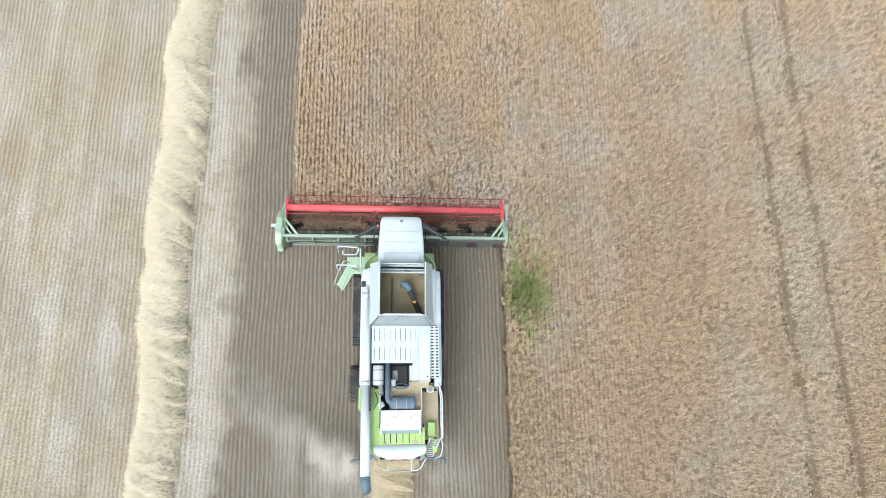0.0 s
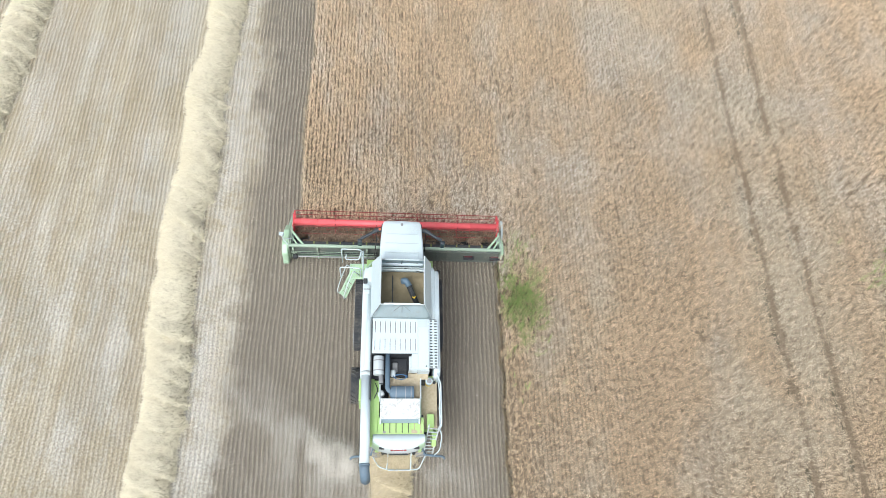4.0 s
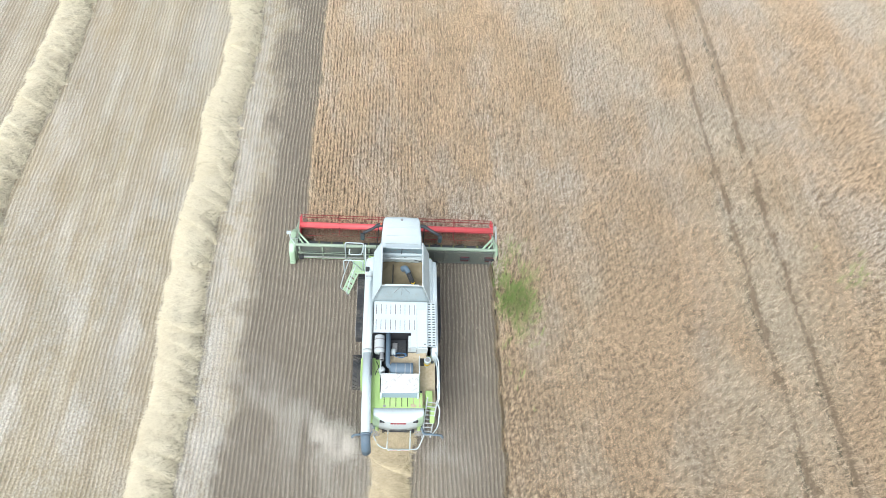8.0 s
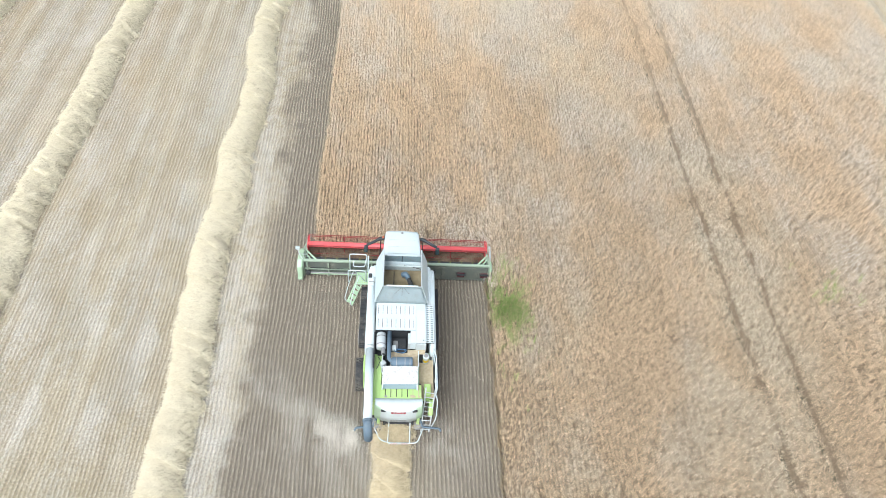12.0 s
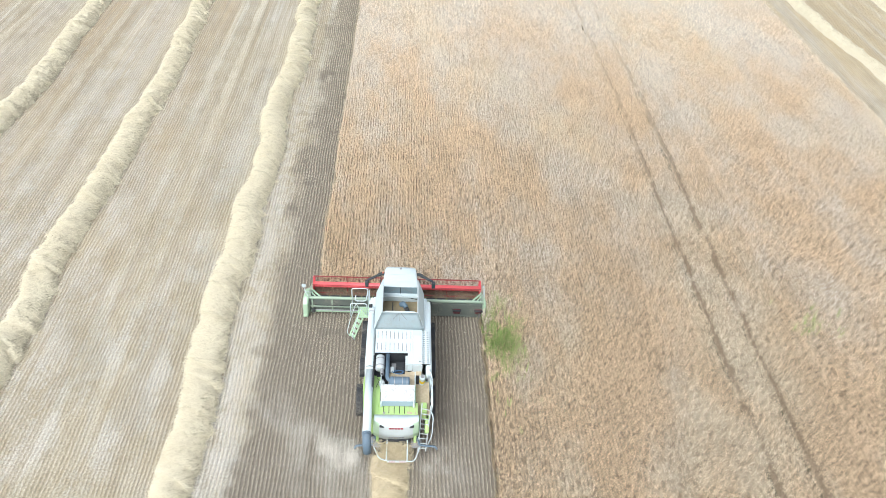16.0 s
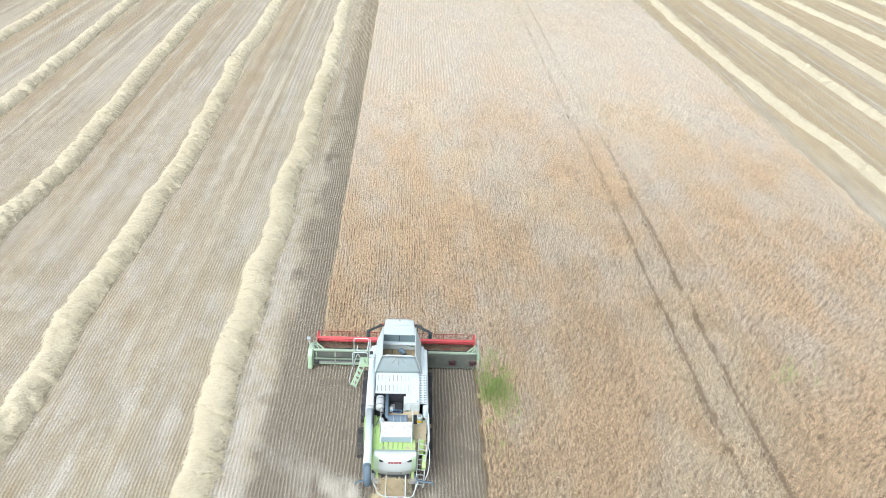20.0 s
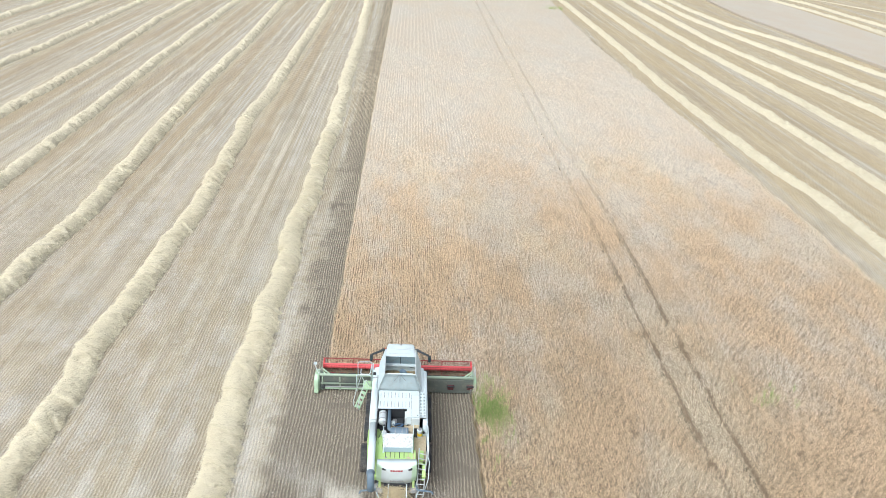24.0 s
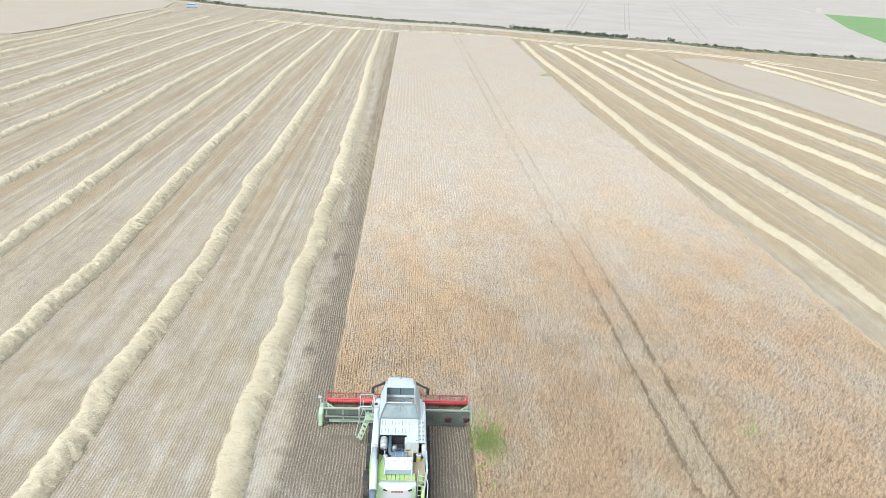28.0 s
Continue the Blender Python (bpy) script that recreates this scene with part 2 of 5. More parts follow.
    hidden = m.step(m.noise(m.scaled(p, (1.0, 0.4, 0.0)), 0.6, 5, 0.7), 0.38, 0.60, 1.0, 0.28)
    deep = m.calc("MULTIPLY", deep, m.calc("MAXIMUM", hidden, dark))
    c = m.mix(m.calc("MULTIPLY", deep, m.calc("MULTIPLY_ADD", dark, 0.26, 0.57)), c, (0.10, 0.083, 0.066))
    ridge = m.calc("MULTIPLY", m.step(row, 0.6, 0.95), m.step(m.noise(m.scaled(p, (1.0, 0.3, 0.0)), 5.0, 3), 0.4, 0.6, 0.05, 0.6))
    c = m.mix(m.calc("MULTIPLY", ridge, m.calc("MULTIPLY_ADD", dark, -0.25, 0.55)), c, (0.76, 0.71, 0.60))
    c = m.mix(m.step(speck, 0.57, 0.72, 0.0, 0.6), c, (0.72, 0.66, 0.53))
    c = m.mix(m.step(m.noise(p, 15.0, 6, 0.8), 0.44, 0.56, 0.6, 0.0), c, (0.14, 0.117, 0.092))
    m.color(c)
    m.bump(m.calc("ADD", speck, m.calc("MULTIPLY", row, 0.8)), 0.6, 0.05)
    return m.m


M_GROUND = ground_material()
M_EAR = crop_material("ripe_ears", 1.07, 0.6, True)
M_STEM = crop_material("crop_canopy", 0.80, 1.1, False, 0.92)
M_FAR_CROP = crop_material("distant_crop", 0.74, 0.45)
M_STRAW = straw("straw", (0.63, 0.57, 0.42), (0.87, 0.815, 0.65))
mm = Mat("straw_heap", 0.8)
mp = mm.pos()
fib = mm.noise(mm.scaled(mp, (7.0, 45.0, 25.0)), 1.0, 4, 0.7)
tuft = mm.noise(mm.scaled(mp, (0.6, 1.0, 0.6)), 3.0, 5, 0.65)
mf = mm.calc("MULTIPLY_ADD", mm.step(fib, 0.35, 0.65), 0.65, mm.calc("MULTIPLY", tuft, 0.5))
mm.color(mm.mix(mf, (0.43, 0.375, 0.25), (0.71, 0.66, 0.52)))
mm.bump(fib, 0.7, 0.06)
M_MOUND = mm.m
M_FRESH = straw("fresh_straw", (0.45, 0.375, 0.235), (0.80, 0.70, 0.49), 2.5)
M_STUB = straw("stubble_stems", (0.38, 0.33, 0.245), (0.80, 0.735, 0.60), 0.7)
M_CHAFF = straw("chaff", (0.64, 0.60, 0.53), (0.80, 0.77, 0.71), 2.0)
M_WEED = straw("green_weeds", (0.22, 0.32, 0.09), (0.42, 0.51, 0.20), 3.0)
M_LEAF = straw("hedge_leaves", (0.035, 0.07, 0.045), (0.10, 0.15, 0.095), 0.3)
M_GRASS = straw("verge_grass", (0.15, 0.19, 0.10), (0.33, 0.33, 0.22), 0.1)
M_WHITE = paint("white_paint", (0.60, 0.695, 0.735), amount=0.25)
wm = Mat("flaked_white_paint", 0.55)
wp = wm.pos()
wf = wm.calc("MULTIPLY", wm.step(wm.noise(wp, 3.2, 3), 0.40, 0.54), wm.step(wm.noise(wp, 9.0, 5, 0.75), 0.47, 0.55))
wm.color(wm.mix(wf, (0.62, 0.70, 0.73), (0.42, 0.43, 0.42)))
M_WORN = wm.m
M_GREEN = paint("leaf_green_paint", (0.405, 0.60, 0.225), (0.52, 0.50, 0.34), amount=0.6)
M_PALEGREEN = paint("grey_green_paint", (0.33, 0.425, 0.335), amount=0.4)
M_RED = paint("red_paint", (0.78, 0.075, 0.10), amount=0.2)
M_BAT = paint("worn_red_paint", (0.30, 0.035, 0.04), amount=0.3)
M_GREY = paint("grey_steel", (0.30, 0.31, 0.32), amount=0.4, metal=0.3)
M_DARK = paint("dark_plastic", (0.028, 0.032, 0.038), amount=0.15, rough=0.55)
M_HOSE = paint("slate_blue_plastic", (0.115, 0.175, 0.235), amount=0.3, rough=0.5)
M_RUBBER = paint("tyre_rubber", (0.04, 0.043, 0.05), amount=0.45, rough=0.85)
M_CHROME = paint("galvanised_steel", (0.58, 0.63, 0.65), amount=0.3, rough=0.4, metal=0.35)
M_TARP = paint("grey_canvas", (0.56, 0.665, 0.70), amount=0.3, rough=0.8)
M_GLASS = paint("tinted_glass", (0.04, 0.07, 0.08), amount=0.15, rough=0.12)

# ---- building helpers ----
def part(name, bm, material, parent=None, label="", smooth=False):
    """Links a bmesh as one mesh object."""
    me = bpy.data.meshes.new(name)
    bm.to_mesh(me)
    bm.free()
    me.materials.append(material)
    if smooth:
        me.polygons.foreach_set("use_smooth", [True] * len(me.polygons))
    ob = new(name, me)
    ob.parent = parent
    if label:
        ob["label"] = label
    return ob


def thing(name, label, category, group="", at=(0, 0, 0)):
    """The empty at a thing's base."""
    ob = new(name)
    ob.location = at
    return tagged(ob, label, category, group)


def raw_mesh(name, verts, faces, material, smooth=False):
    """A mesh from numpy arrays; all faces have the same number of corners."""
    me = bpy.data.meshes.new(name)
    k = faces.shape[1]
    me.vertices.add(len(verts))
    me.vertices.foreach_set("co", np.ascontiguousarray(verts, dtype=np.float32).ravel())
    me.loops.add(faces.size)
    me.loops.foreach_set("vertex_index", np.ascontiguousarray(faces, dtype=np.int32).ravel())
    me.polygons.add(len(faces))
    me.polygons.foreach_set("loop_start", np.arange(0, faces.size, k, dtype=np.int32))
    if smooth:
        me.polygons.foreach_set("use_smooth", np.ones(len(faces), dtype=bool))
    me.update(calc_edges=True)
    me.materials.append(material)
    return new(name, me)


def scatter(name, proto, quads, at, turn, size, material, lean=0.0, rng=None):
    """Many turned, sized copies of a small shape, joined in one mesh. proto: (k, n, 3) variants."""
    rng = rng or np.random.default_rng(1)
    n = len(at)
    v = proto[rng.integers(0, len(proto), n)] * np.asarray(size).reshape(n, 1, 1)
    c, s = np.cos(turn)[:, None], np.sin(turn)[:, None]
    if lean:
        lx, ly = rng.normal(0, lean, (2, n, 1))
        v = v + np.stack([v[..., 2] * lx, v[..., 2] * ly, 0 * v[..., 2]], -1)
    w = np.stack([v[..., 0] * c - v[..., 1] * s, v[..., 0] * s + v[..., 1] * c, v[..., 2]], -1) + at[:, None, :]
    f = (quads[None] + (np.arange(n) * proto.shape[1])[:, None, None]).reshape(-1, quads.shape[1])
    return raw_mesh(name, w.reshape(-1, 3), f, material)


def vnoise(x, y, seed=0):
    """Smooth value noise of numpy arrays, 0 to 1."""
    xi, yi = np.floor(x), np.floor(y)
    fx, fy = x - xi, y - yi
    fx, fy = fx * fx * (3 - 2 * fx), fy * fy * (3 - 2 * fy)

    def h(a, b):
        s = np.sin(a * 127.1 + b * 311.7 + seed * 74.7) * 43758.5453
        return s - np.floor(s)
    return ((h(xi, yi) * (1 - fx) + h(xi + 1, yi) * fx) * (1 - fy)
            + (h(xi, yi + 1) * (1 - fx) + h(xi + 1, yi + 1) * fx) * fy)


def grid_faces(nu, nv):
    i = np.arange((nu - 1) * (nv - 1))
    a = i // (nv - 1) * nv + i % (nv - 1)
    return np.stack([a, a + nv, a + nv + 1, a + 1], 1)


ROW = 0.175
TRAMS = (16.95, 18.95)


def crop_left(y):
    return -4.45 + 0.06 * np.sin(y * 0.7) + 0.1 * (vnoise(y * 1.3, y * 0) - 0.5)


def crop_right(y):
    return 38.7 - 0.9 * np.exp(-((y - 100) / 40.0) ** 2) + 2.0 * np.clip((y - 140) / 90, 0, 1) ** 1.5 + 0.3 * (vnoise(y * 0.4, y * 0, 3) - 0.5)


def tram_x(x0, y):
    return x0 + 0.25 * np.exp(-((y - 22) / 14.0) ** 2) - 0.15 * np.exp(-((y - 90) / 40.0) ** 2) + 0.14 * (vnoise(y * 0.5, y * 0 + x0) - 0.5)


HEADER_FRONT = 1.35


def standing(x, y, trodden=False):
    """Where the crop still stands; trodden: the tracks of the sprayer too."""
    ok = (x > crop_left(y)) & (x < crop_right(y)) & (y < 250)
    ok &= ~((x < 4.42 + 0.06 * np.sin(y * 3.1)) & (y < HEADER_FRONT))
    for x0 in TRAMS:
        ok &= trodden | (np.abs(x - tram_x(x0, y)) > 0.15 * vnoise(y * 1.7, y * 0 + x0, 5) + (0.075 if x0 > 18 else 0.055))
    return ok


# ---- ground ----
bm = bmesh.new()
bmesh.ops.create_grid(bm, x_segments=2, y_segments=2, size=2400)
ground = part("ground", bm, M_GROUND)
tagged(ground, "harvested stubble field with drilled rows and pale chaff", "field", kind="structure")


def slab(name, pts, z, material, label, category="field"):
    bm = bmesh.new()
    top = [bm.verts.new((x, y, z)) for x, y in pts]
    low = [bm.verts.new((x, y, 0.0)) for x, y in pts]
    bm.faces.new(top)
    for i in range(len(pts)):
        j = (i + 1) % len(pts)
        bm.faces.new((low[i], low[j], top[j], top[i]))
    bmesh.ops.recalc_face_normals(bm, faces=bm.faces)
    return tagged(part(name, bm, material), label, category, kind="structure")


# ---- standing crop ----
rng = np.random.default_rng(11)


def ear_proto(k, ears, stems, rng, tidy=False, full=1.0):
    """Variants of a tuft: short flat ears at uneven heights that nod mostly one way, a few of them with their stems."""
    out = []
    for _ in range(k):
        vs = []
        for i in range(ears):
            bx, by = rng.normal(0, 0.042 if tidy else 0.050), rng.uniform(-0.08, 0.08)
            a = rng.normal(-1.8, 0.7) if tidy else rng.normal(-1.9, 1.1)
            d = np.array([np.cos(a), np.sin(a), 0])
            side = np.array([-d[1], d[0], rng.normal(0, 0.35)])
            t = np.array([bx, by, rng.uniform(0.52, 0.82)])
            if i < stems:
                b = np.array([bx, by, 0.15])
                vs += [b, t + side * 0.009, t - side * 0.009]
            ln, wd = full * rng.uniform(0.055, 0.10), full * rng.uniform(0.010, 0.016)
            e = t + d * ln * 0.85 + np.array([0, 0, ln * rng.uniform(-1.1, 0.1)])
            vs += [t + side * wd, e, t - side * wd]
        out.append(vs)
    return np.array(out), np.arange((ears + stems) * 3).reshape(-1, 3)


def crop_tufts(name, x0, x1, y0, y1, step, ears, rows=1, size=1.0, fade=(0.1, 0.1), full=1.0):
    xs = np.arange(math.floor(x0 / ROW), math.ceil(x1 / ROW), rows) * ROW
    ys = np.arange(y0, y1, step)
    gx, gy = np.meshgrid(xs, ys, indexing="ij")
    gx, gy = gx.ravel(), gy.ravel()
    gx = gx + rng.normal(0, 1, gx.size) * np.where(gx < 5.5, 0.015, 0.026) * rows
    gy = gy + rng.uniform(-0.5, 0.5, gy.size) * step
    keep = standing(gx, gy) & (vnoise(gx * 4.3, gy * 2.6, 7) > 0.07)
    keep &= (rng.uniform(0, 1, gx.size) < (y1 - gy) / fade[1]) & (rng.uniform(0, 1, gx.size) < (gy - y0) / fade[0])
    gx, gy = gx[keep], gy[keep]
    proto, tris = ear_proto(24, ears, 1, rng, x1 < 6, full)
    at = np.stack([gx, gy, 0 * gx], 1)
    sz = size * (0.88 + 0.24 * vnoise(gx * 0.8, gy * 0.5, 9))
    ob = scatter(name, proto, tris, at, rng.normal(0, 0.3, len(at)), sz, M_EAR, 0.05, rng)
    return tagged(ob, "ripe brown cereal ears standing in rows", "crop", kind="stuff")


def crop_edge(edge, y0, y1, per_metre, way):
    """Bare upright stems along the side where the stand has been cut."""
    n = int((y1 - y0) * per_metre)
    y = rng.uniform(y0, y1, n)
    x = edge(y) + way * rng.uniform(-0.02, 0.12, n)
    proto = np.array([[(0, -0.011, 0.0), (0, 0.011, 0.0), (a, b, h)] for a, b, h in rng.normal(0, 1, (24, 3)) * (0.08, 0.12, 0.08) + (-0.13 * way, 0, 0.60)])
    ob = scatter("crop_edge", proto, np.arange(3).reshape(1, 3), np.stack([x, y, 0 * x], 1), rng.normal(0, 0.35, n), rng.uniform(0.8, 1.15, n), M_EDGE, 0.06, rng)
    return tagged(ob, "pale upright stems along the cut edge", "crop", kind="stuff")


def canopy(xs, ys):
    """The dense layer of stems and leaves between the ears, in ridges along the rows."""
    gx, gy = np.meshgrid(xs, ys, indexing="ij")
    ok = standing(gx, gy, True)
    far = np.clip((gy - 8) / 60, 0, 1)
    fade = np.clip((30 - gy) / 24, 0, 1)
    ridge = (0.09 + 0.05 * np.clip((5.6 - gx) / 2.5, 0, 1)) * np.cos(gx * 2 * math.pi / ROW) * fade * (xs[1] - xs[0] < 0.06)
    gz = 0.38 + 0.26 * far + ridge + 0.22 * (vnoise(gx * 3.1, gy * 2.2, 4) - 0.5)
    gz = np.where(standing(gx, gy), gz, np.where(ok, 0.04, 0.03))
    f = grid_faces(len(xs), len(ys))
    hits = ok.ravel()[f]
    f = f[hits.all(1) if xs[1] - xs[0] < 0.06 else hits.any(1)]
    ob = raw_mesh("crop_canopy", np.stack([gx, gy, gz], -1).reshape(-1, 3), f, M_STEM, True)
    return tagged(ob, "dense straw-brown stems under the ears", "crop", kind="stuff")


M_EDGE = straw("pale_stems", (0.54, 0.45, 0.31), (0.80, 0.69, 0.50), 0.6)
# track soil coloured extra dark for the shade between the standing plants
M_TRACK = straw("shaded_track_soil", (0.055, 0.046, 0.03), (0.17, 0.14, 0.09), 2.2)
crop_tufts("crop", -4.6, 5.6, -14, 42, 0.11, 17, fade=(0.1, 10), full=0.78)
crop_tufts("crop", 5.6, 22, -14, 42, 0.118, 16, fade=(0.1, 10), full=0.78)
crop_tufts("crop", 22, 40, -12, 42, 0.17, 16, fade=(0.1, 10), full=1.0)
crop_tufts("crop", -6, 40, 32, 96, 0.30, 10, 2, 1.1, (10, 24), 1.25)
crop_tufts("crop", -6, 41, 72, 170, 0.7, 7, 4, 1.2, (24, 70), 1.5)
crop_edge(crop_left, HEADER_FRONT, 90, 70, 1)
crop_edge(lambda y: 4.42 + 0.06 * np.sin(y * 3.1), -16, HEADER_FRONT, 130, 1)
for x0 in TRAMS:
    ys = np.arange(-45, 249, 0.5)
    gx = np.stack([tram_x(x0, ys) - 0.6, tram_x(x0, ys) + 0.6])
    ob = raw_mesh("tramline", np.stack([gx, np.stack([ys, ys]), 0 * gx + 0.075], -1).reshape(-1, 3), grid_faces(2, len(ys)), M_TRACK)
    tagged(ob, "sprayer wheel track through the crop, soil coloured dark with its shade", "wheel track", kind="structure")
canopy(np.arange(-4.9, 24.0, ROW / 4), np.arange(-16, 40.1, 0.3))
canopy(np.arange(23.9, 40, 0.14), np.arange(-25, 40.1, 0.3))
canopy(np.arange(-5.2, 15.7, 0.2), np.arange(39.6, 100.1, 0.4))
canopy(np.arange(15.5, 20.6, 0.055), np.arange(39.6, 100.1, 0.4))
canopy(np.arange(20.4, 40, 0.2), np.arange(39.6, 100.1, 0.4))
canopy(np.arange(-5.2, 15.4, 0.3), np.arange(99.4, 251, 0.6))
canopy(np.arange(15.0, 23.1, 0.055), np.arange(99.4, 251, 0.6))
canopy(np.arange(22.8, 41, 0.3), np.arange(99.4, 251, 0.6))
canopy(np.arange(4.2, 40, 0.25), np.arange(-45, -15.6, 0.5))

# ---- stubble stems ----
def stub_proto(k, rng):
    out = []
    for _ in range(k):
        vs = []
        for _ in range(3):
            b = np.array([rng.normal(0, 0.022), rng.normal(0, 0.04), 0.0])
            a = rng.uniform(0, 6.28)
            s = np.array([np.cos(a), np.sin(a), 0]) * 0.0075
            t = b + np.array([*rng.normal(0, 0.02, 2), rng.uniform(0.04, 0.10)])
            vs += [b - s * 1.3, b + s * 1.3, t]
        out.append(vs)
    return np.array(out), np.arange(9).reshape(-1, 3)


def stubble(x0, x1, y0, y1, step):
    xs = np.arange(math.ceil(x0 / ROW), math.floor(x1 / ROW)) * ROW + ROW / 4
    ys = np.arange(y0, y1, step)
    gx, gy = np.meshgrid(xs, ys, indexing="ij")
    gy = gy.ravel() + rng.uniform(-0.5, 0.5, gy.size) * step
    gx = gx.ravel() + rng.normal(0, 0.016, gx.size)
    gx = gx + 0.035 * np.sin(gy * 0.6 + gx * 0.9) + 0.02 * np.sin(gy * 1.7 - gx * 2.1)
    keep = ~standing(gx, gy) & (vnoise(gx * 1.5, gy * 0.8, 21) > 0.12)
    gx, gy = gx[keep], gy[keep]
    proto, quads = stub_proto(24, rng)
    ob = scatter("stubble", proto, quads, np.stack([gx, gy, 0 * gx], 1), rng.normal(0, 0.3, gx.size),
                 rng.uniform(0.8, 1.3, gx.size), M_STUB, 0.1, rng)
    return tagged(ob, "short cut cereal stems in drilled rows", "stubble", kind="stuff")


stubble(-8, 4.6, -15, 34, 0.055)
stubble(-13, -8, -15, 34, 0.08)
stubble(-8, -4.3, 34, 75, 0.16)
stubble(-34, -13, -10, 32, 0.17)

# ---- windrows of straw ----
def polyline(pts):
    px, py = np.array([p[0] for p in pts]), np.array([p[1] for p in pts])
    return lambda y: np.interp(y, py, px)


def windrow(line, y0, y1, dy, width=1.0, height=0.42, seed=0, cols=15, strands=0.0, across=False, mound=None, loose=None):
    """A heap of straw along a line; strands: loose stems per metre on top."""
    def surface(u, y):
        # tufts dropped one after the other, each lapping over the last with a slanted, ragged rim
        fold = y / 0.85 + 0.55 * u + 1.1 * vnoise(y * 0.8, u * 0.7, seed + 7)
        k = np.floor(fold)
        s, own = fold - k, np.mod(np.sin(k * 12.9898 + seed) * 43758.5453, 1.0)
        rim = (1 - s) ** 0.6 * (0.3 + 0.7 * own)
        lobes = 0.50 + 0.55 * vnoise(y * np.where(u > 0, 1.9, 1.1), np.sign(u) * 5 + seed, seed + 1) + 0.55 * rim * np.where(u > 0, 1.0, 0.35)
        x = line(y) + 0.30 * (vnoise(y * 0.35, y * 0, seed + 2) - 0.5) + u * width * (0.42 + 0.50 * lobes)
        z = height * (1 - np.abs(u) ** 2.4) * (0.45 + 0.40 * vnoise(y * 1.3 + u, u * 1.2, seed + 3) + 0.45 * vnoise(y * 2.1 - u * 0.8, u * 0.9, seed + 6) + 0.6 * rim)
        return x, z + (0.10 * (vnoise(x * 3.5, y * 5, seed + 4) - 0.5) + 0.08 * (vnoise(x * 12, y * 14, seed + 5) - 0.5)) * (np.abs(u) < 0.99)

    ys = np.arange(y0, y1, dy)
    gu, gy = np.meshgrid(np.linspace(-1, 1, cols), ys, indexing="ij")
    gx, gz = surface(gu, gy)
    if dy > 0.15:
        # coarse tufts where no single stems are laid
        gz = gz + rng.normal(0, 0.04, gz.shape) * (1 - gu ** 4)
        gx = gx + rng.normal(0, 0.03, gx.shape)
    gz = np.where(np.abs(gu) > 0.99, -0.02, np.maximum(gz, 0.03))
    if across:
        gx, gy = gy, gx
    ob = raw_mesh("straw_windrow", np.stack([gx, gy, gz], -1).reshape(-1, 3), grid_faces(cols, len(ys))[:, ::-1 if not across else 1], mound or M_MOUND, True)
    tagged(ob, "long heap of pale yellow straw lying on stubble", "straw windrow", "straw windrows on the field")
    if strands:
        n = int(strands * (y1 - y0))
        sy = rng.uniform(y0, y1, n)
        su = rng.uniform(-1, 1, n) * 0.98 + rng.normal(0, 0.06, n)
        sx, sz = surface(np.clip(su, -1, 1), sy)
        sx = sx + np.sign(su) * np.maximum(np.abs(su) - 1, 0)
        sz = np.maximum(sz, 0.02) + rng.uniform(0.0, 0.05, n)
        fine, reach, aim = (1.0, 1.0, 0.0) if dy < 0.15 else (1.7, 1.2, -0.4)
        proto = []
        for _ in range(24):
            ln, w = reach * rng.uniform(0.05, 0.16), fine * rng.uniform(0.0045, 0.008)
            za, zb, bend = rng.uniform(-0.05, 0.04), rng.uniform(-0.05, 0.04), rng.uniform(-0.03, 0.03)
            proto.append([(-ln, -w, za), (-ln, w, za), (ln, bend + w, zb), (ln, bend - w, zb)])
        st = scatter("loose_straw", np.array(proto), np.arange(4).reshape(1, 4), np.stack([sx, sy, sz], 1),
                     rng.normal(aim, 0.6 / reach ** 0.5, n), rng.uniform(0.7, 1.3, n), loose or M_STRAW, 0.0, rng)
        st.parent = ob
        tagged(st, kind="stuff")
    return ob


LINE_A = polyline([(-9.3, -60), (-9.4, -10), (-9.3, -5.7), (-9.4, -1), (-9.5, 1.7), (-9.25, 3.5), (-9.45, 8), (-9.25, 12.7), (-9.25, 16.5),
                   (-9.65, 19.4), (-9.3, 24.4), (-9.1, 28), (-9.3, 38), (-9.0, 49), (-9.3, 63), (-9.6, 82), (-9.6, 102), (-10.6, 140), (-11.1, 160), (-11.5, 249)])
LINE_B = polyline([(-19.3, -60), (-19.2, 0.5), (-19.5, 3.2), (-19.4, 5.4), (-19.2, 8), (-18.9, 13), (-19.0, 18.3), (-18.75, 23), (-18.8, 28),
                   (-19.2, 38), (-19.3, 43.8), (-20.0, 50), (-19.3, 60), (-19.6, 87), (-19.6, 120), (-20.5, 174), (-20.6, 248)])
LINE_C = polyline([(-28, -30), (-28.2, 15), (-27.7, 22), (-28.0, 31), (-28.6, 43), (-28.8, 51), (-29.3, 70), (-29.3, 94), (-30.7, 132), (-30.4, 192), (-30.1, 240)])
windrow(LINE_A, -14, 45, 0.09, 1.0, 0.45, 1, 25, 1700)
windrow(LINE_A, 45, 248, 0.22, 1.12, 0.5, 1, 13, 160)
windrow(LINE_B, -14, 50, 0.10, 1.05, 0.45, 2, 21, 1000)
windrow(LINE_B, 50, 247, 0.22, 1.12, 0.5, 2, 13, 130)
windrow(LINE_C, -6, 60, 0.16, 1.05, 0.48, 3, 15, 420)
windrow(LINE_C, 60, 239, 0.24, 1.05, 0.5, 3, 13, 100)
